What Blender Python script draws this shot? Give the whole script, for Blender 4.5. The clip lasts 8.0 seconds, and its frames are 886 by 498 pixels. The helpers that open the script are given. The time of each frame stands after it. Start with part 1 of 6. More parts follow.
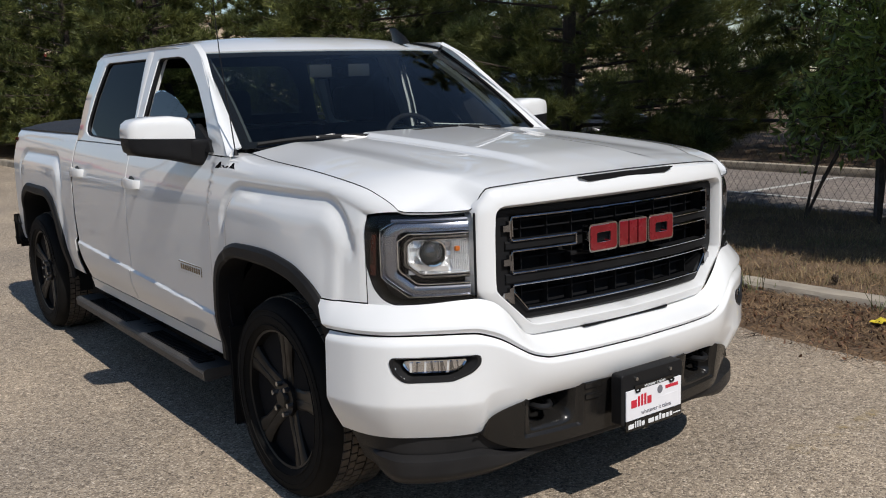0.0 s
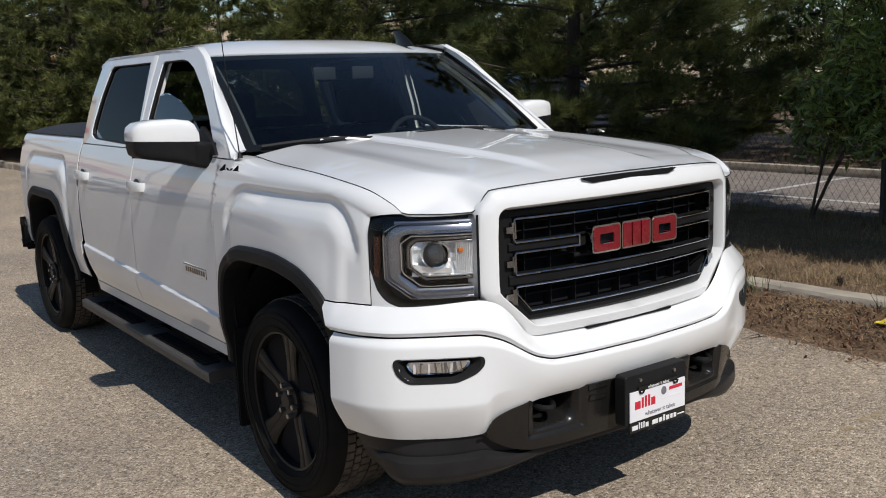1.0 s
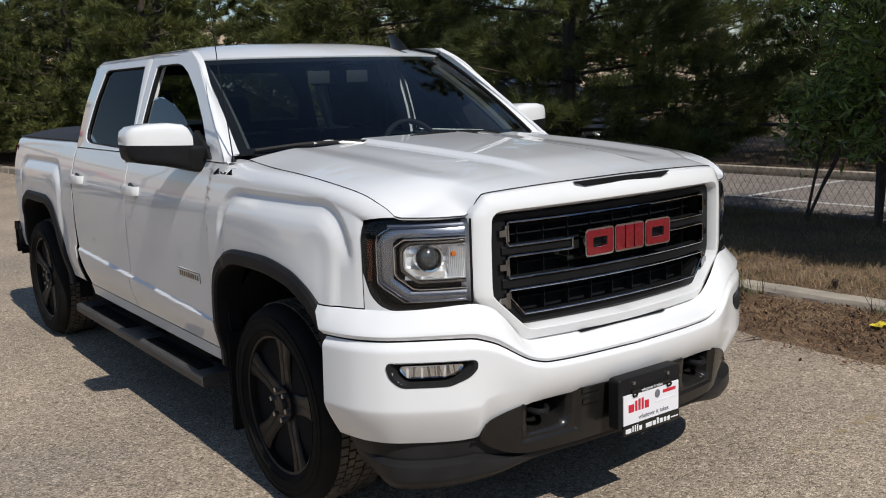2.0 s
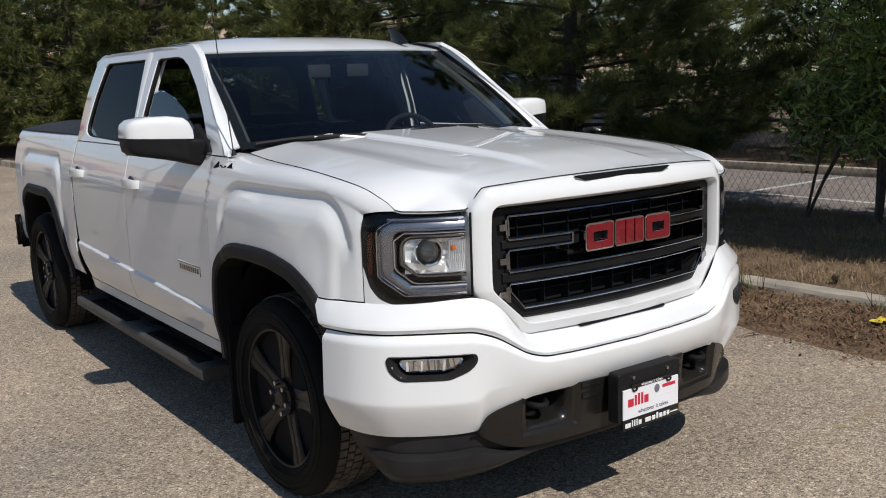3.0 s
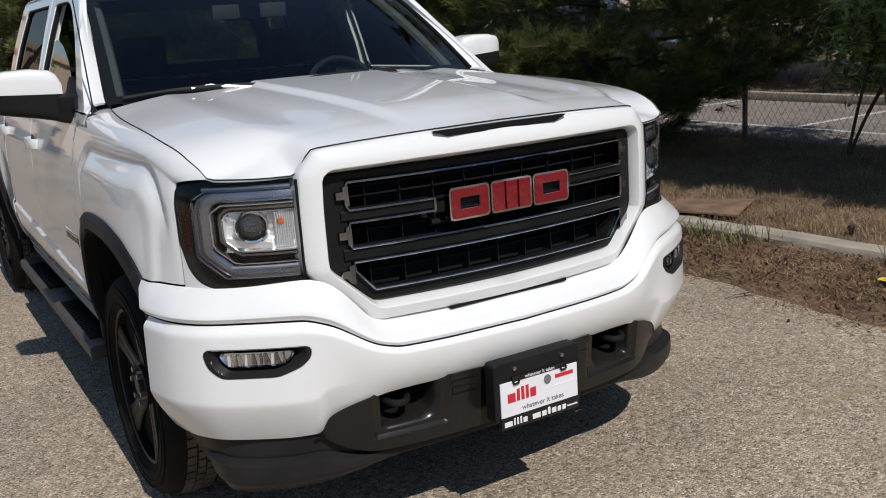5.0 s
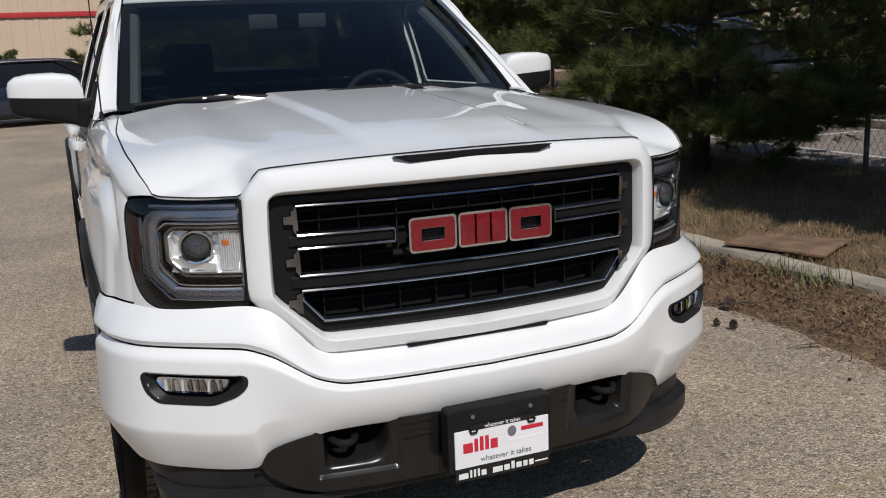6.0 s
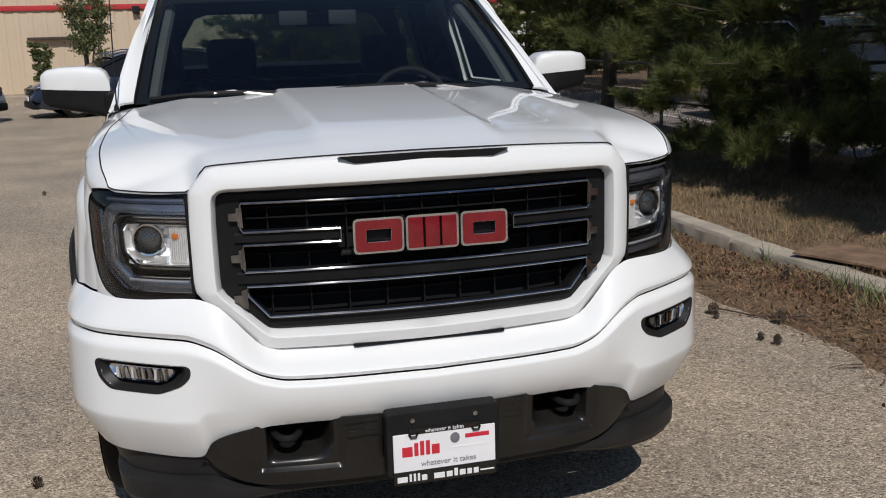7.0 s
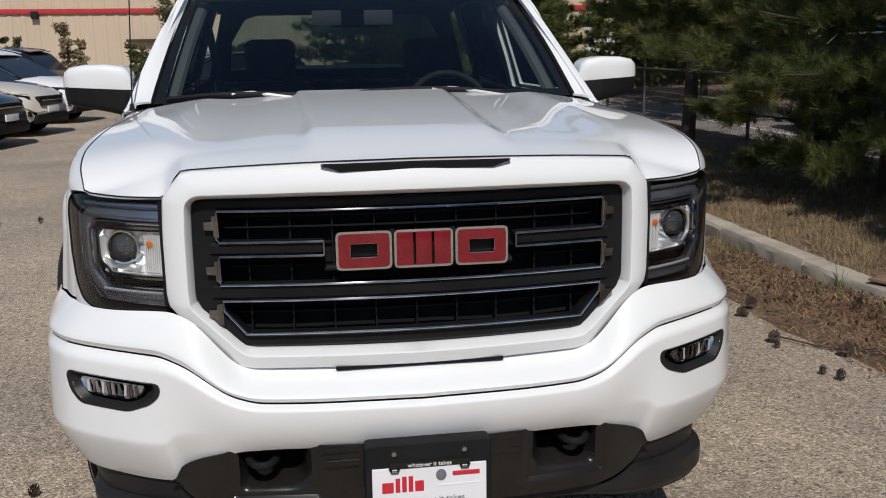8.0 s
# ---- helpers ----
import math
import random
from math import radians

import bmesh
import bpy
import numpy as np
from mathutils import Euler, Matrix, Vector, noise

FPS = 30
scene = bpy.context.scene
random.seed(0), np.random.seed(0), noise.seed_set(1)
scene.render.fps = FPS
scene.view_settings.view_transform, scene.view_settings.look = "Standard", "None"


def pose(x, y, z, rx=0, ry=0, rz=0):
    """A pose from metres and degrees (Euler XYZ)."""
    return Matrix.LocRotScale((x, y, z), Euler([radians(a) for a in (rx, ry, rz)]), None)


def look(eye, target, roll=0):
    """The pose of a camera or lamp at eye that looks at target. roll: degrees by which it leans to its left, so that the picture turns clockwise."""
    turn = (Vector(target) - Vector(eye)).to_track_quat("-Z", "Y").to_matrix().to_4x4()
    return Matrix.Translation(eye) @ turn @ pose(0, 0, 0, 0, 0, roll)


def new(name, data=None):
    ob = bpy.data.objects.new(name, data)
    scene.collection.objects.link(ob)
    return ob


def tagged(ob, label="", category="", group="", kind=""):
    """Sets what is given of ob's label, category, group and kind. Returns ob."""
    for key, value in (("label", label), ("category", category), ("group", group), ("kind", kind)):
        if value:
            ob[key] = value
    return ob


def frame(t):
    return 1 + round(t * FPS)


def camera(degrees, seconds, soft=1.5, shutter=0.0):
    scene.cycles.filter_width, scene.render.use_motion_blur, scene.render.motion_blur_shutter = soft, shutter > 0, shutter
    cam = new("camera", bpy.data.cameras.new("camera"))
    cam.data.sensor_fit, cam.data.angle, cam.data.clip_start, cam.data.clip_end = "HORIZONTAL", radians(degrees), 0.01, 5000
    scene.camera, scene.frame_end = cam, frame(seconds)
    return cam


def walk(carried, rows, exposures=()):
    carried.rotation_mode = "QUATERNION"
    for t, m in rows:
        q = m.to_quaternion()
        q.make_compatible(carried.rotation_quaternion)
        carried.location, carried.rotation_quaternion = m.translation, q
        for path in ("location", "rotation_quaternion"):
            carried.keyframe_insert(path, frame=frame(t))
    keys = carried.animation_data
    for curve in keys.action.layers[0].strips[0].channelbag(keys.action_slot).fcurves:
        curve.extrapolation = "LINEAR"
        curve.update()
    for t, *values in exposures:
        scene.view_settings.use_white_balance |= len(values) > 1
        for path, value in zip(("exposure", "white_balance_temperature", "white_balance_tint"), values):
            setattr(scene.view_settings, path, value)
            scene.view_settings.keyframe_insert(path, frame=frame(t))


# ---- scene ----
cam = camera(49.8, 8.0, soft=1.05)
PATH = [
    (0, (-2.637, -2.282, 1.631), (-1.453, -0.709, 1.282), -1.9),
    (0.5, (-2.641, -2.285, 1.631), (-1.462, -0.708, 1.282), -2.0),
    (1, (-2.634, -2.292, 1.632), (-1.459, -0.711, 1.287), -2.1),
    (1.5, (-2.624, -2.298, 1.633), (-1.443, -0.72, 1.295), -2.2),
    (3, (-2.622, -2.301, 1.627), (-1.443, -0.723, 1.279), -2.0),
    (3.5, (-2.532, -2.259, 1.619), (-1.353, -0.691, 1.229), -2.1),
    (4, (-2.275, -2.133, 1.583), (-1.12, -0.561, 1.146), -2.7),
    (4.5, (-2.008, -2.116, 1.585), (-0.907, -0.517, 1.105), -4.4),
    (5, (-1.698, -2.298, 1.597), (-0.684, -0.638, 1.13), -3.9),
    (5.2, (-1.6, -2.345, 1.611), (-0.622, -0.66, 1.161), -3.0),
    (6.3, (-0.963, -2.359, 1.586), (-0.292, -0.527, 1.149), -2.1),
    (6.5, (-0.847, -2.432, 1.592), (-0.234, -0.581, 1.149), -1.9),
    (7, (-0.647, -2.501, 1.599), (-0.144, -0.615, 1.162), -1.6),
    (7.5, (-0.459, -2.39, 1.578), (-0.048, -0.479, 1.156), -1.1),
    (8, (-0.342, -2.328, 1.573), (-0.019, -0.399, 1.154), -0.8),
]
walk(cam, [(t, look(eye, target, roll)) for t, eye, target, roll in PATH],
     exposures=((0, 0.16), (3.5, 0.17), (4.5, 0.12), (5.2, 0.10), (6.5, -0.02), (8, 0.02)))

# ---- world and sun ----
SUN_DIR = Vector((-0.075, -1.0, 1.12)).normalized()
world = bpy.data.worlds.new("daylight")
world.use_nodes = True
wn = world.node_tree.nodes
sky = wn.new("ShaderNodeTexSky")
sky.sky_type = "NISHITA"
sky.sun_disc = False
sky.sun_elevation = math.asin(SUN_DIR.z)
sky.sun_rotation = math.atan2(SUN_DIR.x, SUN_DIR.y)
sky.air_density, sky.dust_density, sky.ozone_density = 1.0, 0.2, 2.5
wn["Background"].inputs[1].default_value = 0.076
world.node_tree.links.new(sky.outputs[0], wn["Background"].inputs[0])
scene.world = world
sun = new("sun", bpy.data.lights.new("sun", "SUN"))
sun.data.energy, sun.data.angle, sun.data.color = 3.5, radians(0.53), (1.0, 0.96, 0.905)
sun.rotation_euler = SUN_DIR.to_track_quat("Z", "Y").to_euler()
sun.location = (0, -10, 20)


# ---- materials ----
def mat(name, col, rough=0.5, metal=0.0, col2=None, scale=6.0, detail=6.0, bump=0.0, bscale=150.0, coat=0.0, spec=0.5, island=0.0, perobj=0.0, fine=0.0, thin=0.0):
    """A principled material: colour wandering between col and col2 with a broad and a fine noise, and a fine relief."""
    m = bpy.data.materials.new(name)
    m.use_nodes = True
    nt = m.node_tree
    n, lk = nt.nodes, nt.links.new
    b = n["Principled BSDF"]
    b.inputs["Base Color"].default_value = (*col, 1)
    b.inputs["Roughness"].default_value = rough
    b.inputs["Metallic"].default_value = metal
    b.inputs["Coat Weight"].default_value = coat
    b.inputs["Coat Roughness"].default_value = 0.02
    b.inputs["Specular IOR Level"].default_value = spec
    tc = n.new("ShaderNodeTexCoord")
    out = None
    if col2 is not None:
        t1 = n.new("ShaderNodeTexNoise")
        t1.inputs["Scale"].default_value, t1.inputs["Detail"].default_value = scale, detail
        lk(tc.outputs["Object"], t1.inputs["Vector"])
        r = n.new("ShaderNodeMapRange")
        r.inputs[1].default_value, r.inputs[2].default_value = 0.32, 0.68
        lk(t1.outputs[0], r.inputs[0])
        mx = n.new("ShaderNodeMix")
        mx.data_type = "RGBA"
        mx.inputs[6].default_value, mx.inputs[7].default_value = (*col, 1), (*col2, 1)
        lk(r.outputs[0], mx.inputs[0])
        out = mx.outputs[2]
        rr = n.new("ShaderNodeMapRange")
        rr.inputs[3].default_value, rr.inputs[4].default_value = max(0.02, rough * 0.85), min(1, rough * 1.15)
        lk(t1.outputs[0], rr.inputs[0])
        lk(rr.outputs[0], b.inputs["Roughness"])
    amount = island or perobj or fine
    if amount:
        hs = n.new("ShaderNodeHueSaturation")
        hs.inputs["Color"].default_value = (*col, 1)
        if out is not None:
            lk(out, hs.inputs["Color"])
        if fine:
            src = n.new("ShaderNodeTexNoise")
            src.inputs["Scale"].default_value, src.inputs["Detail"].default_value = bscale, 3.0
            lk(tc.outputs["Object"], src.inputs["Vector"])
            rnd = src.outputs[0]
        elif island:
            rnd = n.new("ShaderNodeNewGeometry").outputs["Random Per Island"]
        else:
            rnd = n.new("ShaderNodeObjectInfo").outputs["Random"]
        mr = n.new("ShaderNodeMapRange")
        mr.inputs[3].default_value, mr.inputs[4].default_value = 1 - amount, 1 + amount
        lk(rnd, mr.inputs[0])
        lk(mr.outputs[0], hs.inputs["Value"])
        out = hs.outputs[0]
    if out is not None:
        lk(out, b.inputs["Base Color"])
    if bump:
        t2 = n.new("ShaderNodeTexNoise")
        t2.inputs["Scale"].default_value, t2.inputs["Detail"].default_value = bscale, 4.0
        lk(tc.outputs["Object"], t2.inputs["Vector"])
        bp = n.new("ShaderNodeBump")
        bp.inputs["Strength"].default_value, bp.inputs["Distance"].default_value = bump, 0.01
        lk(t2.outputs[0], bp.inputs["Height"])
        lk(bp.outputs[0], b.inputs["Normal"])
    if thin:
        tl, mxs = n.new("ShaderNodeBsdfTranslucent"), n.new("ShaderNodeMixShader")
        tl.inputs[0].default_value = (*col, 1)
        if out is not None:
            lk(out, tl.inputs[0])
        mxs.inputs[0].default_value = thin
        lk(b.outputs[0], mxs.inputs[1]), lk(tl.outputs[0], mxs.inputs[2])
        lk(mxs.outputs[0], n["Material Output"].inputs[0])
    return m


def glass(name, tint, gloss=1.0, rough=0.0):
    """Clear or tinted pane: light passes straight through, and Fresnel alone drives the mirror gloss."""
    m = bpy.data.materials.new(name)
    m.use_nodes = True
    nt = m.node_tree
    n, lk = nt.nodes, nt.links.new
    n.remove(n["Principled BSDF"])
    tr, gl, fr, mx = n.new("ShaderNodeBsdfTransparent"), n.new("ShaderNodeBsdfGlossy"), n.new("ShaderNodeFresnel"), n.new("ShaderNodeMixShader")
    tr.inputs[0].default_value = (*tint, 1)
    gl.inputs["Color"].default_value = (gloss, gloss, gloss, 1)
    gl.inputs["Roughness"].default_value = rough
    fr.inputs[0].default_value = 1.5
    lk(fr.outputs[0], mx.inputs[0]), lk(tr.outputs[0], mx.inputs[1]), lk(gl.outputs[0], mx.inputs[2])
    lk(mx.outputs[0], n["Material Output"].inputs[0])
    return m


def stony(name, cols, scale, rough=0.9, bump=0.5, patch=None):
    """Chipped aggregate: cells of several tones in a dusty binder, with broad worn patches."""
    m = bpy.data.materials.new(name)
    m.use_nodes = True
    nt = m.node_tree
    n, lk = nt.nodes, nt.links.new
    b = n["Principled BSDF"]
    tc = n.new("ShaderNodeTexCoord")
    v = n.new("ShaderNodeTexVoronoi")
    v.inputs["Scale"].default_value = scale
    v.inputs["Randomness"].default_value = 1.0
    lk(tc.outputs["Object"], v.inputs["Vector"])
    sep = n.new("ShaderNodeSeparateColor")
    lk(v.outputs["Color"], sep.inputs[0])
    ramp = n.new("ShaderNodeValToRGB")
    e = ramp.color_ramp.elements
    e[0].position, e[0].color = 0.0, (*cols[0], 1)
    e[1].position, e[1].color = 1.0, (*cols[-1], 1)
    for i, c in enumerate(cols[1:-1]):
        e.new((i + 1) / (len(cols) - 1)).color = (*c, 1)
    lk(sep.outputs[0], ramp.inputs[0])
    broad = n.new("ShaderNodeTexNoise")
    broad.inputs["Scale"].default_value, broad.inputs["Detail"].default_value = 0.7, 8.0
    lk(tc.outputs["Object"], broad.inputs["Vector"])
    mr = n.new("ShaderNodeMapRange")
    mr.inputs[1].default_value, mr.inputs[2].default_value = 0.35, 0.65
    lk(broad.outputs[0], mr.inputs[0])
    mx = n.new("ShaderNodeMix")
    mx.data_type = "RGBA"
    mx.blend_type = "MULTIPLY"
    mx.inputs[0].default_value = 1.0
    tone = n.new("ShaderNodeMix")
    tone.data_type = "RGBA"
    a, c = patch or ((0.86, 0.86, 0.86), (1.1, 1.08, 1.04))
    tone.inputs[6].default_value, tone.inputs[7].default_value = (*a, 1), (*c, 1)
    lk(mr.outputs[0], tone.inputs[0])
    lk(ramp.outputs[0], mx.inputs[6]), lk(tone.outputs[2], mx.inputs[7])
    grit = n.new("ShaderNodeTexVoronoi")
    grit.inputs["Scale"].default_value = scale * 0.42
    lk(tc.outputs["Object"], grit.inputs["Vector"])
    gs = n.new("ShaderNodeSeparateColor")
    lk(grit.outputs["Color"], gs.inputs[0])
    gr = n.new("ShaderNodeValToRGB")
    ge = gr.color_ramp.elements
    ge[0].position, ge[0].color = 0.0, (0.62, 0.61, 0.60, 1)
    ge[1].position, ge[1].color = 1.0, (1.32, 1.32, 1.32, 1)
    for at, tone_ in ((0.10, 0.92), (0.5, 1.0), (0.90, 1.06)):
        ge.new(at).color = (tone_, tone_, tone_, 1)
    lk(gs.outputs[1], gr.inputs[0])
    mg = n.new("ShaderNodeMix")
    mg.data_type, mg.blend_type = "RGBA", "MULTIPLY"
    mg.inputs[0].default_value = 1.0
    lk(mx.outputs[2], mg.inputs[6]), lk(gr.outputs[0], mg.inputs[7])
    lk(mg.outputs[2], b.inputs["Base Color"])
    b.inputs["Roughness"].default_value = rough
    bp = n.new("ShaderNodeBump")
    bp.inputs["Strength"].default_value, bp.inputs["Distance"].default_value = bump, 0.012
    bp.invert = True
    lk(v.outputs["Distance"], bp.inputs["Height"])
    lk(bp.outputs[0], b.inputs["Normal"])
    return m


PAINT = mat("white_paint", (0.775, 0.775, 0.768), 0.42, col2=(0.75, 0.752, 0.748), scale=1.2, coat=1.0, spec=0.2)
TRIM = mat("black_moulding", (0.010, 0.010, 0.011), 0.5, col2=(0.017, 0.0165, 0.0165), scale=9, bump=0.08, bscale=900, spec=0.12)
VALANCE = mat("grey_valance", (0.014, 0.0135, 0.014), 0.42, col2=(0.020, 0.019, 0.019), scale=7, bump=0.1, bscale=800, spec=0.22)
GLOSSBLACK = mat("gloss_black", (0.010, 0.0095, 0.009), 0.25, col2=(0.015, 0.0135, 0.012), scale=6, coat=0.15, spec=0.3)
CARGLASS = mat("dark_car_glass", (0.010, 0.011, 0.013), 0.08, col2=(0.013, 0.014, 0.016), scale=3, spec=0.25)
GRILLEBLACK = mat("grille_black", (0.009, 0.009, 0.0097), 0.4, col2=(0.013, 0.013, 0.0137), scale=10, spec=0.14)
DARK = mat("dark_cavity", (0.011, 0.011, 0.012), 0.8, spec=0.1)
GAP = mat("panel_gap", (0.02, 0.02, 0.022), 0.8, spec=0.1)
CHROME = mat("chrome", (0.72, 0.73, 0.75), 0.05, 1.0, col2=(0.66, 0.67, 0.69), scale=20)
DARKCHROME = mat("dark_chrome", (0.34, 0.34, 0.355), 0.045, 1.0, col2=(0.17, 0.17, 0.18), scale=15)
REFLECT = mat("lamp_reflector", (0.95, 0.955, 0.96), 0.2, 0.62, col2=(0.88, 0.89, 0.9), scale=30)
GUIDE = mat("light_guide", (0.48, 0.48, 0.52), 0.22, 0.5, col2=(0.36, 0.36, 0.40), scale=60, coat=0.4)
LAMPGREY = mat("lamp_bezel", (0.30, 0.31, 0.35), 0.2, 0.8, col2=(0.24, 0.245, 0.28), scale=12)
PROJECTOR = mat("projector_glass", (0.03, 0.033, 0.035), 0.05, col2=(0.045, 0.048, 0.05), scale=20, coat=1.0, spec=0.9)
RED = mat("red_enamel", (0.26, 0.012, 0.020), 0.28, 0.35, col2=(0.20, 0.008, 0.014), scale=30, coat=0.8)
AMBER = mat("amber_lens", (0.62, 0.17, 0.02), 0.25, col2=(0.4, 0.10, 0.02), scale=60, bump=0.3, bscale=250)
DARKRED = mat("dark_red_lens", (0.05, 0.008, 0.003), 0.2, col2=(0.018, 0.003, 0.002), scale=60, coat=0.4, spec=0.2)
TYRE = mat("tyre_rubber", (0.007, 0.0067, 0.0064), 0.78, col2=(0.013, 0.012, 0.011), scale=12, bump=0.15, bscale=300, spec=0.12)
TREAD = mat("dusty_tread", (0.12, 0.095, 0.07), 0.9, col2=(0.04, 0.034, 0.028), scale=14, bump=0.2, bscale=300)
RIM = mat("black_rim", (0.009, 0.008, 0.0075), 0.34, col2=(0.014, 0.0125, 0.011), scale=8, coat=0.03, spec=0.2)
STEEL = mat("bare_steel", (0.5, 0.49, 0.47), 0.35, 1.0, col2=(0.4, 0.39, 0.38), scale=25)
LEATHER = mat("dark_upholstery", (0.010, 0.010, 0.012), 0.75, col2=(0.02, 0.02, 0.022), scale=15, bump=0.2, bscale=400, spec=0.2)
LINER = mat("grey_trim", (0.075, 0.08, 0.08), 0.7, col2=(0.06, 0.065, 0.065), scale=10)
GLASS = glass("clear_glass", (0.62, 0.71, 0.71))
TINT = glass("privacy_glass", (0.06, 0.075, 0.09), 0.35)
LENS = glass("lamp_cover", (0.97, 0.975, 0.98), 0.8, 0.0)
STEPGREY = mat("step_plastic", (0.055, 0.051, 0.048), 0.5, col2=(0.075, 0.07, 0.065), scale=9, bump=0.15, bscale=600, spec=0.3)
VINYL = mat("black_vinyl", (0.018, 0.018, 0.02), 0.6, col2=(0.03, 0.03, 0.032), scale=6, bump=0.25, bscale=500)
PLATEWHITE = mat("plate_white", (0.78, 0.77, 0.79), 0.4, col2=(0.74, 0.73, 0.75), scale=10)
INKRED = mat("ink_red", (0.55, 0.02, 0.04), 0.5, col2=(0.5, 0.02, 0.04), scale=40)
INKGREY = mat("ink_grey", (0.12, 0.12, 0.14), 0.6, col2=(0.18, 0.18, 0.2), scale=40)
INKWHITE = mat("ink_white", (0.75, 0.75, 0.75), 0.6, col2=(0.68, 0.68, 0.68), scale=40)
GOLD = mat("badge_bronze", (0.22, 0.17, 0.10), 0.35, 0.8, col2=(0.16, 0.12, 0.07), scale=50)


# ---- mesh helpers ----
def crv(*pts):
    """A smooth, never overshooting curve through (x, y) pairs."""
    xs, ys = np.array([p[0] for p in pts], float), np.array([p[1] for p in pts], float)
    h, d = np.diff(xs), np.diff(ys) / np.diff(xs)
    m = np.zeros(len(xs))
    m[0], m[-1] = d[0], d[-1]
    for i in range(1, len(xs) - 1):
        if d[i - 1] * d[i] > 0:
            w1, w2 = 2 * h[i] + h[i - 1], h[i] + 2 * h[i - 1]
            m[i] = (w1 + w2) / (w1 / d[i - 1] + w2 / d[i])

    def f(x):
        x = min(max(x, xs[0]), xs[-1])
        i = min(int(np.searchsorted(xs, x, side="right")) - 1, len(h) - 1)
        t = (x - xs[i]) / h[i]
        return float((2 * t**3 - 3 * t * t + 1) * ys[i] + (t**3 - 2 * t * t + t) * h[i] * m[i] + (3 * t * t - 2 * t**3) * ys[i + 1] + (t**3 - t * t) * h[i] * m[i + 1])
    return f


def smooth(x, a, b):
    t = min(max((x - a) / (b - a), 0.0), 1.0)
    return t * t * (3 - 2 * t)


def part(name, bm, material, parent=None, label="", angle=32):
    """Links a bmesh as one mesh object under its thing."""
    bmesh.ops.recalc_face_normals(bm, faces=bm.faces[:])
    me = bpy.data.meshes.new(name)
    bm.to_mesh(me)
    bm.free()
    me.materials.append(material)
    for p in me.polygons:
        p.use_smooth = True
    me.set_sharp_from_angle(angle=radians(angle))
    ob = new(name, me)
    ob.parent = parent
    if label:
        ob["label"] = label
    return ob


def empty(name, label, category, group="", at=(0, 0, 0)):
    ob = new(name)
    ob.empty_display_size = 0.1
    ob.location = at
    return tagged(ob, label, category, group)


def grid(nu, nv, f, thick=0.0, flip=False):
    """A sheet of (nu+1) x (nv+1) points f(u, v), given thickness along its normal."""
    bm = bmesh.new()
    vs = [[bm.verts.new(f(i / nu, j / nv)) for j in range(nv + 1)] for i in range(nu + 1)]
    fs = [bm.faces.new((vs[i][j], vs[i + 1][j], vs[i + 1][j + 1], vs[i][j + 1])) for i in range(nu) for j in range(nv)]
    if thick:
        bm.normal_update()
        if flip:
            bmesh.ops.reverse_faces(bm, faces=fs)
            bm.normal_update()
        rims = [v for v in bm.verts]
        inner = {v: bm.verts.new(v.co - v.normal * thick) for v in rims}
        edge = [e for e in bm.edges if e.is_boundary]
        for fc in fs:
            bm.faces.new([inner[v] for v in reversed(fc.verts)])
        for e in edge:
            a, b = e.verts
            bm.faces.new((a, b, inner[b], inner[a]))
    return bm


def loft(loops, closed=True, caps=False):
    """Skins a row of loops that have the same number of points."""
    bm = bmesh.new()
    rows = [[bm.verts.new(p) for p in lp] for lp in loops]
    n = len(rows[0])
    for a, b in zip(rows, rows[1:]):
        for i in range(n if closed else n - 1):
            j = (i + 1) % n
            bm.faces.new((a[i], a[j], b[j], b[i]))
    if caps:
        bm.faces.new(rows[0]), bm.faces.new(rows[-1])
    return bm


def tube(pts, r, n=8, bm=None, taper=None, flat=1.0):
    """A round bar along a row of points."""
    bm = bm or bmesh.new()
    pts = [Vector(p) for p in pts]
    rows = []
    for i, p in enumerate(pts):
        d = (pts[min(i + 1, len(pts) - 1)] - pts[max(i - 1, 0)]).normalized()
        up = Vector((0, 0, 1)) if abs(d.z) < 0.9 else Vector((0, 1, 0))
        s = d.cross(up).normalized()
        t = s.cross(d)
        rad = r if taper is None else r + (taper - r) * i / max(1, len(pts) - 1)
        rows.append([bm.verts.new(p + s * math.cos(a) * rad + t * math.sin(a) * rad * flat) for a in [2 * math.pi * k / n for k in range(n)]])
    for a, b in zip(rows, rows[1:]):
        for i in range(n):
            j = (i + 1) % n
            bm.faces.new((a[i], a[j], b[j], b[i]))
    bm.faces.new(list(reversed(rows[0]))), bm.faces.new(rows[-1])
    return bm


def box(x0, x1, y0, y1, z0, z1, bevel=0.0, seg=2, bm=None, m=None):
    """A block between two corners with rounded edges."""
    b = bmesh.new()
    bmesh.ops.create_cube(b, size=1.0)
    for v in b.verts:
        v.co = Vector((x0 + (v.co.x + 0.5) * (x1 - x0), y0 + (v.co.y + 0.5) * (y1 - y0), z0 + (v.co.z + 0.5) * (z1 - z0)))
    if bevel:
        bmesh.ops.bevel(b, geom=b.edges[:], offset=bevel, segments=seg, affect="EDGES", profile=0.6)
    if m is not None:
        b.transform(m)
    if bm is None:
        return b
    me = bpy.data.meshes.new("tmp")
    b.to_mesh(me)
    b.free()
    bm.from_mesh(me)
    bpy.data.meshes.remove(me)
    return bm


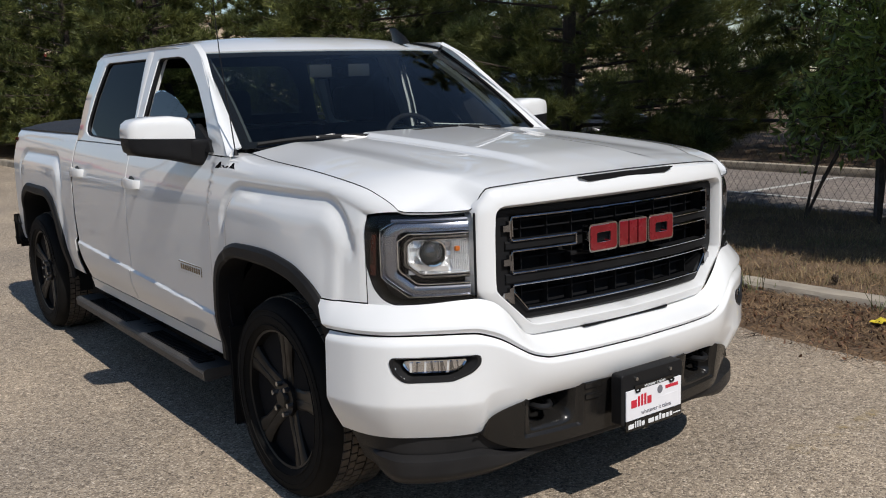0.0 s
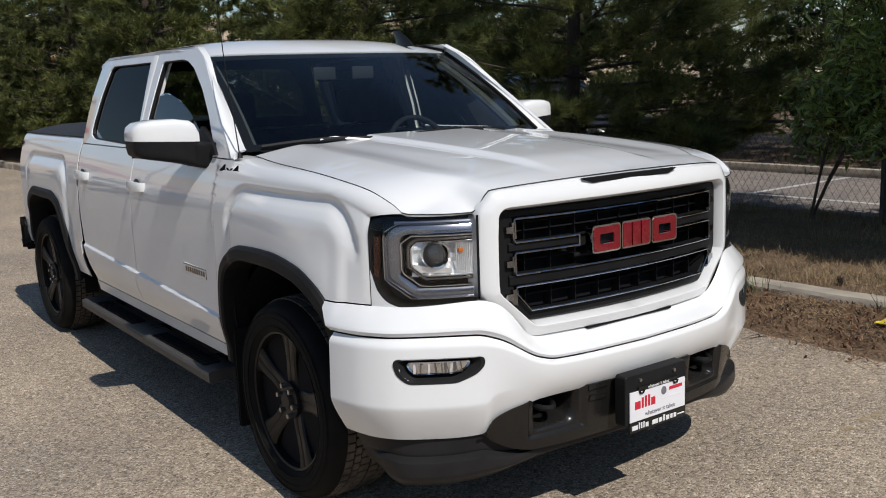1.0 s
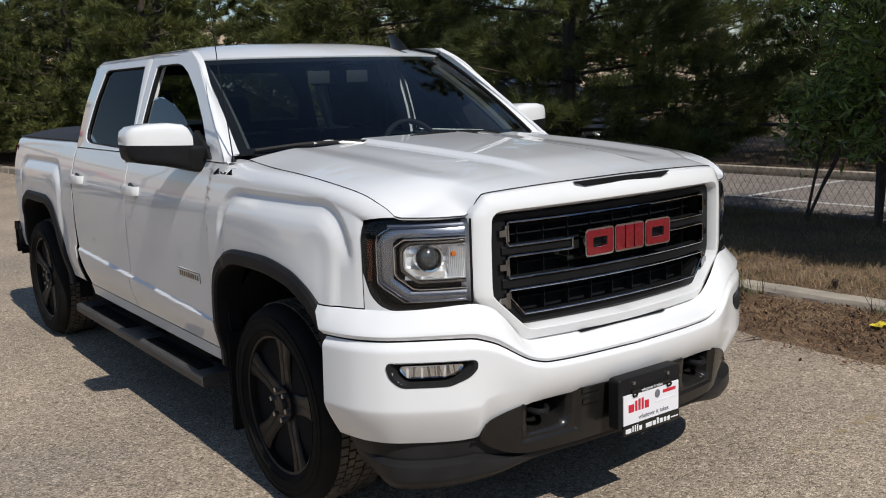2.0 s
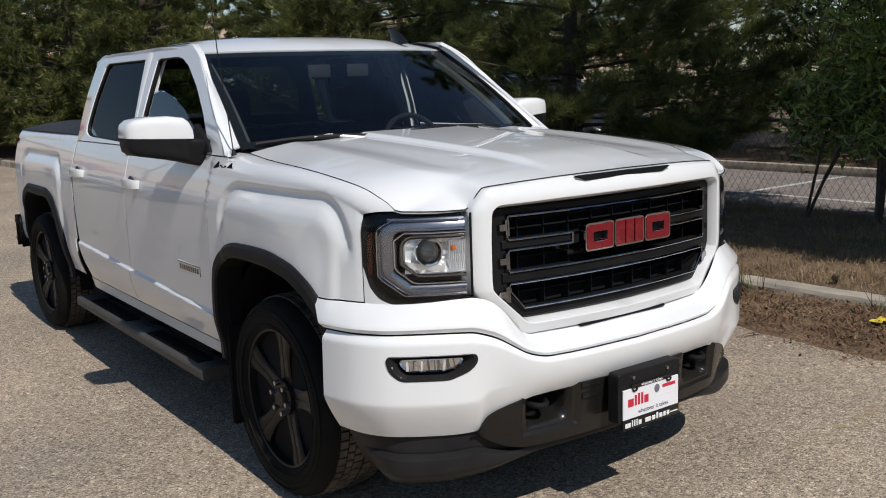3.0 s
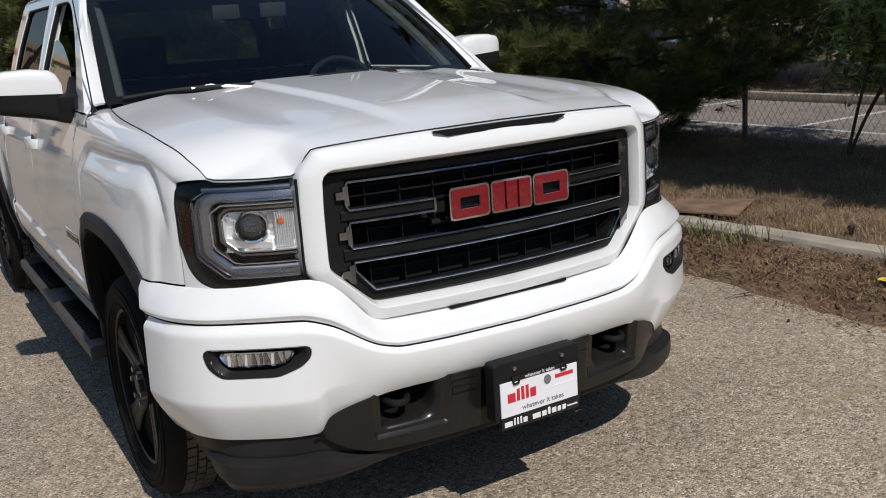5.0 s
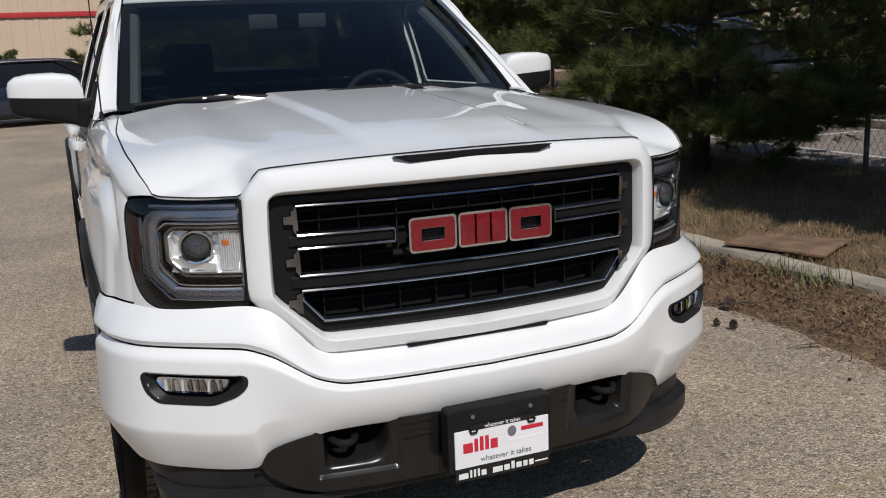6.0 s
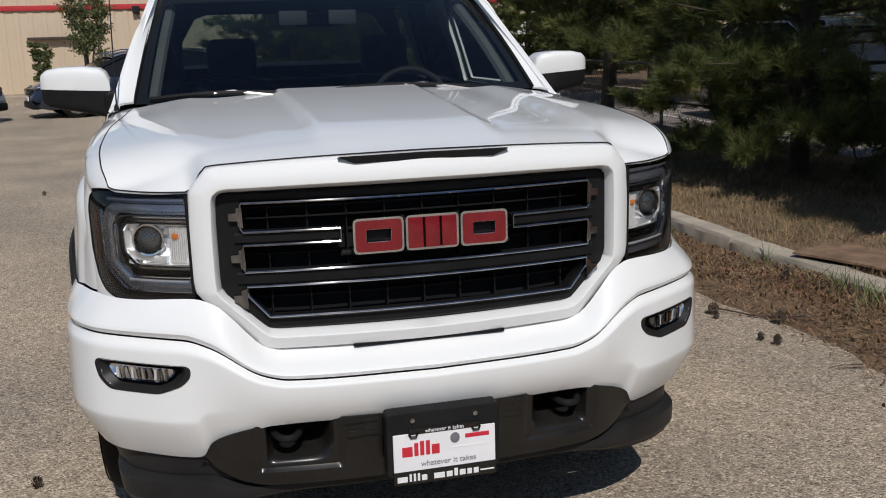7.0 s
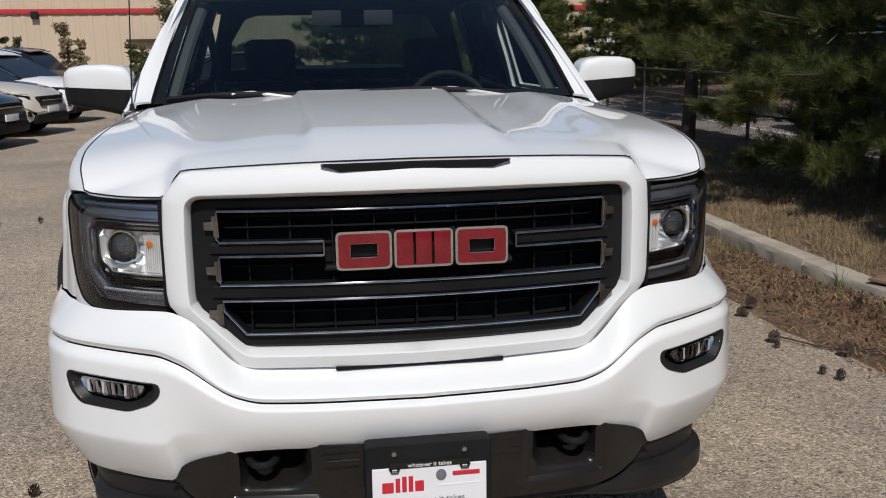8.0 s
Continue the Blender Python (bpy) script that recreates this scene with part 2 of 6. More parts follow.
def plate(outline, f, depth, bevel=0.003):
    """A flat outline [(u, v)] thickened by depth; f(u, v, d) places a point."""
    c = (sum(p[0] for p in outline) / len(outline), sum(p[1] for p in outline) / len(outline))
    def inset(k):
        out = []
        for u, v in outline:
            r = math.hypot(u - c[0], v - c[1]) or 1
            out.append((u - (u - c[0]) / r * k, v - (v - c[1]) / r * k))
        return out
    loops = [[f(u, v, depth) for u, v in outline], [f(u, v, bevel) for u, v in outline], [f(u, v, 0) for u, v in inset(bevel)]]
    bm = loft(loops)
    bm.verts.ensure_lookup_table()
    n = len(outline)
    bm.faces.new(list(bm.verts)[-n:]), bm.faces.new(list(bm.verts)[:n])
    return bm


def resample(pts, n):
    """n points evenly along a polyline, without its last point."""
    p = np.array(pts, float)
    s = np.concatenate([[0], np.cumsum(np.linalg.norm(np.diff(p, axis=0), axis=1))])
    q = np.linspace(0, s[-1], n + 1)[:-1]
    return [tuple(float(np.interp(a, s, p[:, k])) for k in range(p.shape[1])) for a in q]


def sides(*runs, n=14):
    """A closed outline out of polyline runs, each cut into n pieces, so that two outlines match corner by corner."""
    out = []
    for r in runs:
        out += resample(r, n)
    return out


def fillet(pts, r=0.02, seg=4):
    """Rounds the corners of a closed outline of (u, v)."""
    out = []
    n = len(pts)
    for i in range(n):
        p, a, b = Vector(pts[i]), Vector(pts[i - 1]), Vector(pts[(i + 1) % n])
        k = min(r, (a - p).length * 0.45, (b - p).length * 0.45)
        p0, p1 = p + (a - p).normalized() * k, p + (b - p).normalized() * k
        for s in range(seg + 1):
            t = s / seg
            q = p0 * (1 - t) ** 2 + p * 2 * t * (1 - t) + p1 * t * t
            out.append((q.x, q.y))
    return out


def text_mesh(body, size, m, material, parent, name="lettering", bold=0.0, shear=0.0):
    """Flat lettering in the built-in font, turned into a mesh."""
    cu = bpy.data.curves.new(name, "FONT")
    cu.body, cu.size, cu.align_x, cu.align_y, cu.extrude = body, size, "CENTER", "CENTER", 0.0006
    cu.offset, cu.shear = bold, shear
    tmp = new(name, cu)
    me = bpy.data.meshes.new_from_object(tmp.evaluated_get(bpy.context.evaluated_depsgraph_get()))
    bpy.data.objects.remove(tmp)
    me.transform(m)
    me.materials.clear()
    me.materials.append(material)
    ob = new(name, me)
    ob.parent = parent
    return ob

# ---- the pickup truck: forms ----
truck = empty("pickup_truck", "glossy white crew-cab pickup truck parked on worn asphalt", "truck")
truck.matrix_basis = pose(-0.003, 0, 0, 0, 0, -0.57)


def k(y):
    """The body draws in a little towards the tail."""
    return 1 - 0.015 * max(0.0, y - 1)


# plan of the front bumper by arc length a from the middle
_px = crv((0, 0), (0.25, 0.25), (0.486, 0.484), (0.707, 0.69), (0.891, 0.85), (1.034, 0.962), (1.154, 1.02), (1.277, 1.045), (1.40, 1.056))
_py = crv((0, 0), (0.25, 0.008), (0.486, 0.035), (0.707, 0.115), (0.891, 0.205), (1.034, 0.295), (1.154, 0.40), (1.277, 0.52), (1.40, 0.643))


def plan(a, d):
    """The bumper's plan at arc length a, set back by d."""
    s, b, e = (1 if a >= 0 else -1), abs(a), 0.01
    b0, b1 = max(b - e, 0), min(b + e, 1.40)
    tx, ty = _px(b1) - _px(b0), _py(b1) - _py(b0)
    ln = math.hypot(tx, ty)
    nx, ny = (ty / ln, -tx / ln) if b > e else (0, -1)
    return s * (_px(b) - nx * d), _py(b) - ny * d


def band(zb, zt, d, a0=1.277, n=110, rows=14, thick=0.004):
    """A strip of the front between the heights zb(a) and zt(a), set back by d(a, t)."""
    def f(u, v):
        a = (2 * u - 1) * a0
        x, y = plan(a, d(abs(a), v))
        return (x, y, zb(abs(a)) + (zt(abs(a)) - zb(abs(a))) * v)
    return grid(n, rows, f, thick, flip=True)


SEAM = crv((0, 0.661), (0.42, 0.667), (0.49, 0.682), (0.65, 0.765), (0.72, 0.783), (0.9, 0.787), (1.1, 0.788), (1.277, 0.786))
WHITE_LOW = crv((0, 0.531), (0.35, 0.537), (0.48, 0.532), (0.55, 0.517), (0.63, 0.492), (0.672, 0.467), (0.695, 0.429), (0.8, 0.421), (1.0, 0.424), (1.277, 0.428))
FASCIA_TOP = crv((0, 0.733), (0.44, 0.736), (0.49, 0.747), (0.645, 0.882), (0.70, 0.896), (1.0, 0.884), (1.277, 0.884))
VAL_LOW = crv((0, 0.305), (0.45, 0.303), (0.53, 0.298), (0.68, 0.272), (0.85, 0.256), (1.0, 0.252), (1.12, 0.258), (1.277, 0.275))
VAL_TOP = crv((0, 0.36), (0.55, 0.37), (0.66, 0.41), (0.70, 0.432), (0.8, 0.428), (1.277, 0.436))


def HP(a):
    return _hp(abs(a))


_hp = crv((0.60, 0.145), (0.65, 0.163), (0.75, 0.213), (0.86, 0.298), (0.933, 0.405), (0.965, 0.52))
ARCH_F = crv((0.52, 0.70), (0.54, 0.785), (0.585, 0.862), (0.675, 0.935), (0.79, 0.98), (1.0, 1.003), (1.26, 0.996), (1.41, 0.955), (1.51, 0.89), (1.55, 0.78), (1.572, 0.6), (1.585, 0.42))
ARCH_R = crv((4.05, 0.42), (4.07, 0.6), (4.13, 0.84), (4.26, 0.965), (4.42, 1.0), (4.85, 1.0), (5.0, 0.95), (5.10, 0.82), (5.15, 0.62), (5.16, 0.45))
SIDE_FRONT = crv((0.39, 0.926), (0.41, 0.936), (0.45, 0.951), (0.55, 0.97), (0.75, 0.99), (1.0, 0.998), (1.6, 0.992))
_side_z = crv((0.40, -0.055), (0.52, -0.03), (0.64, -0.004), (0.70, 0.0), (0.95, 0.004), (1.12, 0.0), (1.22, -0.018), (1.30, -0.042), (1.335, -0.055))
_bulge_d = crv((-0.12, 0.016), (-0.05, 0.013), (-0.02, 0.003), (0.005, -0.011), (0.022, -0.014), (0.036, -0.007), (0.044, 0.0), (0.1, 0.0))


def plateau(y, z, y0, y1):
    """Swell of a fender over a wheel, with a groove along its upper edge that turns down at the ends."""
    r = 0.15
    qy = abs(y - (y0 + y1) / 2) - (y1 - y0) / 2 + r
    qz = z - 1.208 + r
    d = math.hypot(max(qy, 0), max(qz, 0)) + min(max(qy, qz), 0) - r
    v = _bulge_d(d)
    return v if v > 0 else v * smooth(z, 1.0, 1.12)


def side_x(y, z):
    """Half width of the body side."""
    x = (SIDE_FRONT(y) if y < 1.6 else 0.992 * k(y)) + _side_z(z)
    x += plateau(y, z, 0.49, 1.43) if y < 2.5 else plateau(y, z, 4.06, 5.12)
    if 0.40 < y < 1.6:
        rise = z - max(ARCH_F(y), 0.86)
        x += 0.016 * (1 - smooth(y, 0.65, 1.2)) * smooth(y, 0.41, 0.53) * (1 - smooth(y, 1.4, 1.58)) * (1 - smooth(rise, -0.02, 0.22))
    line = 0.64 + 0.038 * (y - 1.66)
    if 1.6 < y < 3.8:
        x += 0.013 * (1 - smooth(z, line - 0.003, line + 0.006)) * smooth(z, 0.45, 0.6)
    return x


def side_panel(s, y0, y1, zb, zt, nu=40, nv=40, thick=0.004):
    """A body-side panel on side s between the edges y0(z), y1(z) and the heights zb(y), zt(y)."""
    def f(u, v):
        ya, yb = y0(1.0), y1(1.0)
        for _ in range(3):
            y = ya + (yb - ya) * u
            z = zb(y) + (zt(y) - zb(y)) * v
            ya, yb = y0(z), y1(z)
        y = ya + (yb - ya) * u
        return (s * side_x(y, z), y, z)
    return grid(nu, nv, f, thick, flip=(s < 0))


# hood
HOOD_Y = crv((0, 0.088), (0.24, 0.104), (0.585, 0.165), (0.60, 0.171), (0.655, 0.19), (0.75, 0.222), (0.86, 0.30), (0.89, 0.34))
HOOD_Z = crv((0, 1.289), (0.24, 1.285), (0.56, 1.270), (0.595, 1.266), (0.655, 1.196), (0.70, 1.196), (0.89, 1.203))
SEAM_X = crv((0.29, 0.862), (0.40, 0.888), (0.6, 0.90), (0.9, 0.895), (1.3, 0.862), (1.44, 0.845))
SEAM_Z = crv((0.29, 1.201), (0.34, 1.236), (0.45, 1.275), (0.6, 1.297), (0.9, 1.322), (1.2, 1.335), (1.44, 1.352))


def fold(u):
    """Fall across half the hood: nearly level, then a crease and a steeper flank."""
    return 0.15 * (u / 0.74) ** 2 if u < 0.74 else 0.15 + 0.85 * ((u - 0.74) / 0.26) ** 1.1


def hood_point(u, v, lift=0.0):
    """u across (-1..1), v from the leading edge to the cowl."""
    s = 1 if u >= 0 else -1
    a0 = abs(u) * 0.862
    yf = HOOD_Y(a0)
    y = yf + (1.43 - yf) * v
    xe = SEAM_X(max(y, 0.295))
    x = abs(u) * (0.862 + (xe - 0.862) * max(smooth(v, 0.0, 0.1), smooth(abs(u), 0.85, 1.0)))
    ze = SEAM_Z(max(y, 0.295))
    zc = crv((0, 1.289), (0.12, 1.313), (0.4, 1.345), (0.75, 1.375), (1, 1.392))(v)
    top = zc - (zc - ze) * fold(abs(u))
    edge = 0.245 + 0.04 * v
    top += 0.016 * (1 - smooth(x, edge - 0.012, edge + 0.026 + 0.03 * (1 - smooth(v, 0.1, 0.4)))) * smooth(v, 0.02, 0.26)
    top -= 0.007 * math.exp(-((x - 0.52) / 0.09) ** 2) * smooth(v, 0.05, 0.3)
    fall = HOOD_Z(a0) - (1.289 - (1.289 - SEAM_Z(0.295)) * fold(abs(u)))
    z = top + fall * max(0.0, 1 - v / (0.13 + 0.12 * smooth(abs(u), 0.62, 0.8))) ** 2
    return (s * x, y, z + lift)


# ---- the pickup truck: body ----
part("hood", grid(150, 70, lambda u, v: hood_point(2 * u - 1, v), 0.006), PAINT, truck)
part("bumper_core", band(lambda a: 0.60, lambda a: SEAM(a) + 0.03, lambda a, t: 0.05, 1.25, 60, 6, 0), GAP, truck)
FOG = [(0.708, 0.714), (0.72, 0.720), (0.99, 0.724), (1.0, 0.712), (0.99, 0.672), (0.955, 0.641), (0.80, 0.639), (0.735, 0.664), (0.708, 0.690)]


def inside(p, poly):
    hit = False
    for (x0, z0), (x1, z1) in zip(poly, poly[1:] + poly[:1]):
        if (z0 > p[1]) != (z1 > p[1]) and p[0] < (x1 - x0) * (p[1] - z0) / (z1 - z0) + x0:
            hit = not hit
    return hit


def bumper_depth(a, t):
    """Rounded in the middle; outside it the lower third tucks under along a crease."""
    round_ = 0.045 * (1 - t) ** 2.2
    q = max(0.0, 0.36 - t) / 0.36
    tucked = 0.058 * q ** 1.25 + 0.012 * abs(t - 0.36) - 0.004
    w = smooth(a, 0.55, 0.78)
    return round_ * (1 - w) + tucked * w + 0.02 * smooth(t, 0.90, 1.0) ** 2


bm = band(lambda a: WHITE_LOW(a), lambda a: SEAM(a), bumper_depth, 1.277, 280, 60)
hole = [(plan(0.86 + (a - 0.86) * 0.99, 0.0)[0], 0.685 + (z - 0.685) * 0.98) for a, z in FOG]
bmesh.ops.delete(bm, geom=[f for f in bm.faces if inside((abs(f.calc_center_median().x), f.calc_center_median().z), hole)], context="FACES")
part("front_bumper", bm, PAINT, truck)


def fascia_set(a):
    """How far the fascia's upper edge lies back, so that it runs into lamp and fender."""
    lo, hi = 0.0, 0.22
    for _ in range(30):
        d = (lo + hi) / 2
        x, y = plan(a, d)
        proud = x - side_x(y, 0.89) if y > 0.41 else HP(x) - y
        lo, hi = (d, hi) if proud > 0 else (lo, d)
    return lo - 0.004


_fs = crv(*[(a, fascia_set(a)) for a in np.linspace(0.72, 1.37, 18)])


def fascia_depth(a, t):
    top = 0.056 + 0.04 * (1 - smooth(a, 0.42, 0.62))
    if a > 0.72:
        w = smooth(a, 0.72, 0.86)
        top = top * (1 - w) + max(0.02, _fs(a) - 0.004) * w
    return 0.014 * (1 - smooth(t, 0, 0.18)) + 0.004 + top * t ** 1.3


def fascia(u, v):
    """The strip over the seam; its ends lean back along the wheel openings."""
    a = (2 * u - 1) * (1.29 + 0.075 * v)
    x, y = plan(a, fascia_depth(abs(a), v))
    zb, zt = SEAM(abs(a)) + 0.011, FASCIA_TOP(abs(a))
    return (x, y, zb + (zt - zb) * v)


part("front_fascia", grid(140, 20, fascia, 0.004, flip=True), PAINT, truck)


def valance_depth(a, t):
    """A lip along the lower half that runs out towards the wheels."""
    ledge = 0.034 * smooth(t, 0.47, 0.53) * (1 - smooth(a, 0.98, 1.25))
    return 0.038 + 0.02 * (1 - smooth(t, 0.0, 0.2)) + ledge + 0.05 * (1 - smooth(a, 0.35, 0.75)) + 0.035 * smooth(a, 0.85, 1.2) + 0.075 * smooth(a, 0.95, 1.25) * (1 - t)


part("lower_valance", band(lambda a: VAL_LOW(a), lambda a: VAL_TOP(a), valance_depth, 1.25, 110, 26, 0.006), VALANCE, truck)
INTAKE_TOP = crv((0, 0.541), (0.35, 0.547), (0.48, 0.542), (0.55, 0.527), (0.63, 0.502), (0.672, 0.477), (0.695, 0.439), (0.72, 0.432))


def intake(a, t):
    pocket = smooth(a, 0.30, 0.375) * (1 - smooth(a, 0.485, 0.515)) * smooth(t, 0.28, 0.66)
    sill = smooth(a, 0.27, 0.29) * (1 - smooth(a, 0.525, 0.54)) * smooth(t, 0.20, 0.24)
    return 0.03 + 0.02 * (1 - t) + 0.012 * sill + 0.15 * pocket


INTAKE_LOW = crv((0, 0.345), (0.5, 0.347), (0.58, 0.358), (0.66, 0.392), (0.70, 0.422), (0.72, 0.427))
part("lower_intake", band(lambda a: INTAKE_LOW(a), lambda a: INTAKE_TOP(a), intake, 0.71, 150, 36), GLOSSBLACK, truck)
part("intake_back", box(-0.60, 0.60, 0.24, 0.26, 0.30, 0.62), DARK, truck)
part("undertray", box(-0.56, 0.56, 0.17, 0.50, 0.315, 0.33), DARK, truck)
for s in (-1, 1):
    hook = tube([(s * (0.43 + 0.038 * math.cos(t)), 0.125 - 0.06 * math.sin(t), 0.495 - 0.006 * math.sin(t)) for t in np.linspace(0.0, math.pi, 16)], 0.011, 10)
    part("tow_hook", hook, GRILLEBLACK, truck, "black recovery hook")
    part("intake_rib", box(s * 0.18, s * 0.265, 0.036, 0.06, 0.482, 0.500, 0.003), GLOSSBLACK, truck)
    part("intake_rib", box(s * 0.18, s * 0.27, 0.033, 0.06, 0.524, 0.543, 0.003), GLOSSBLACK, truck)
part("fascia_slot", box(-0.226, 0.226, 0.083, 0.12, 0.735, 0.744, 0.002), DARK, truck)
for s in (-1, 1):
    part("hood_gap", tube([hood_point(s * u, 0.0, 0.001) for u in np.linspace(0.0, 1.0, 60)], 0.0021, 6), GAP, truck)
    part("hood_gap", tube([hood_point(s * 1.0, v, 0.0) for v in np.linspace(0.0, 1.0, 40)], 0.0019, 6), GAP, truck)


# grille surround and grille
def G(x):
    return 0.092 + 0.18 * x * x


def both(half):
    """Closes half an outline [(x, z)] on the right over the middle line."""
    return half + [(-x, z) for x, z in reversed(half)]


def halves(runs, n=7):
    h = []
    for r in runs:
        h += resample(r, n)
    h.append(runs[-1][-1])
    return both(h)


OUTER = halves([[(0.0, 1.281), (0.30, 1.279)], [(0.30, 1.279), (0.57, 1.268)], [(0.57, 1.268), (0.60, 1.262), (0.640, 1.215), (0.651, 1.195)], [(0.651, 1.195), (0.658, 1.10), (0.658, 0.95)], [(0.658, 0.95), (0.652, 0.915), (0.634, 0.892)], [(0.634, 0.892), (0.50, 0.762)], [(0.50, 0.762), (0.47, 0.745), (0.44, 0.740)], [(0.44, 0.740), (0.0, 0.738)]])
INNER = halves([[(0.0, 1.197), (0.30, 1.196)], [(0.30, 1.196), (0.545, 1.193)], [(0.545, 1.193), (0.566, 1.19), (0.576, 1.182), (0.578, 1.17)], [(0.578, 1.17), (0.581, 1.10), (0.581, 0.95)], [(0.581, 0.95), (0.579, 0.92), (0.566, 0.903)], [(0.566, 0.903), (0.475, 0.815)], [(0.475, 0.815), (0.455, 0.799), (0.43, 0.794)], [(0.43, 0.794), (0.0, 0.791)]])


def mixed(w, dy):
    return [(a[0] * (1 - w) + b[0] * w, G(a[0] * (1 - w) + b[0] * w) + dy, a[1] * (1 - w) + b[1] * w) for a, b in zip(OUTER, INNER)]


part("grille_surround", loft([mixed(0.0, 0.05), mixed(0.0, 0.004), mixed(0.03, -0.006), mixed(0.09, -0.012), mixed(0.40, -0.022), mixed(0.74, -0.029), mixed(0.80, -0.028), mixed(0.85, -0.022), mixed(0.98, 0.008), mixed(1.0, 0.014), mixed(1.0, 0.08)]), PAINT, truck, angle=28)
part("hood_scoop", plate([(-0.245, 1.281), (0.245, 1.281), (0.20, 1.262), (-0.20, 1.262)], lambda x, z, d: (x, G(x) - 0.022 + d - 0.25 * (z - 1.262), z), 0.02, 0.002), DARK, truck, "black slot above the grille")
grille = part("grille", loft([[(x, G(x) + 0.09, z) for x, z in INNER], [(x * 0.99, G(x) + 0.10, 0.99 + (z - 0.99) * 0.99) for x, z in INNER]], caps=True), DARK, truck)


def gbar(x0, x1, z0, z1, y=0.0, deep=0.05, bev=0.006, n=16):
    """A horizontal grille bar that follows the front's curve."""
    loops = []
    for i in range(n + 1):
        x = x0 + (x1 - x0) * i / n
        yy = G(x) + y
        loops.append([(x, yy + deep, z0), (x, yy + bev, z0), (x, yy, z0 + bev), (x, yy, z1 - bev), (x, yy + bev, z1), (x, yy + deep, z1)])
    return loft(loops, closed=True, caps=True)


def rod(pts, name="chrome_line", r=0.0036, m=None):
    return part(name, tube([(x, G(x) - 0.002, z) for x, z in pts], r, 6), m or DARKCHROME, grille)


part("grille_bar", gbar(-0.57, 0.57, 1.166, 1.192, 0.012), GRILLEBLACK, grille)
part("grille_bar", gbar(-0.535, 0.535, 0.928, 0.966, 0.004), GRILLEBLACK, grille)
part("grille_bar", gbar(-0.47, 0.47, 0.796, 0.830, 0.012), GRILLEBLACK, grille)
part("grille_bar", gbar(-0.535, -0.243, 1.046, 1.079, 0.004), GRILLEBLACK, grille)
part("grille_bar", gbar(0.262, 0.535, 1.046, 1.079, 0.004), GRILLEBLACK, grille)
part("grille_bar", gbar(-0.243, 0.262, 0.99, 1.008, 0.03), GRILLEBLACK, grille)
for s in (-1, 1):
    part("grille_end", loft([[(s * x, G(x) + 0.012 + dy, z) for x, z in ((0.515, 1.17), (0.579, 1.18), (0.582, 0.94), (0.566, 0.90), (0.46, 0.80), (0.445, 0.83), (0.513, 0.90), (0.515, 0.93))] for dy in (0.0, 0.06)], caps=True), GRILLEBLACK, grille)
    for z in (1.124, 1.006, 0.89):
        lean = 0.012 if z < 0.9 else 0.0
        tab = [(0.510, z - 0.030), (0.524, z - 0.026), (0.524 + lean, z - 0.010), (0.548, z - 0.009), (0.548, z + 0.012), (0.527, z + 0.013), (0.527, z + 0.026), (0.512, z + 0.030)]
        part("grille_clip", loft([[(s * x, G(x) - 0.004 + d, q) for x, q in tab] for d in (0.0, 0.003, 0.022)], caps=True), DARKCHROME, grille, "small dark chrome tab")
    rod([(s * 0.513, 1.163), (s * 0.517, 1.15), (s * 0.518, 1.09), (s * 0.510, 1.081)])
    rod([(s * 0.513, 1.043), (s * 0.517, 1.03), (s * 0.518, 0.98), (s * 0.51, 0.969)])
    rod([(s * 0.51, 0.925), (s * 0.508, 0.90), (s * 0.455, 0.838)])
for z, x1 in ((1.163, 0.513), (0.968, 0.513), (0.926, 0.511), (0.836, 0.456)):
    rod([(x, z) for x in np.linspace(-x1, x1, 18)])
for x0, x1 in ((-0.513, -0.245), (0.264, 0.513)):
    for z in (1.081, 1.044):
        rod([(x, z) for x in np.linspace(x0, x1, 8)])
for x in (-0.245, 0.264):
    rod([(x, 1.081), (x, 1.044)])
for i in range(9):
    x = -0.44 + 0.11 * i
    part("grille_rib", box(x - 0.002, x + 0.002, G(x) + 0.05, G(x) + 0.09, 0.83, 1.165), DARK, grille)
for z in (0.88, 1.005, 1.11, 1.14):
    part("grille_louvre", gbar(-0.5, 0.5, z - 0.003, z + 0.003, 0.06, 0.03, 0.001), DARK, grille)

# badge of three plain red blocks in chrome frames
badge = part("grille_badge", box(-0.205, 0.225, 0.094, 0.115, 1.012, 1.104, 0.006), DARK, truck, "badge of three red enamel blocks framed in chrome")


def ringplate(x0, x1, z0, z1, w, y, m, name, corner=0.014, wz=None):
    o = fillet([(x0, z0), (x1, z0), (x1, z1), (x0, z1)], corner, 3)
    wz = wz or w
    i = fillet([(x0 + w, z0 + wz), (x1 - w, z0 + wz), (x1 - w, z1 - wz), (x0 + w, z1 - wz)], corner * 0.5, 3)
    at = lambda pts, yy, g=0.0: [(x, yy, z) for x, z in pts]
    return part(name, loft([at(o, y + 0.03), at(o, y + 0.003), at(o, y), at(i, y), at(i, y + 0.003), at(i, y + 0.03)]), m, badge)


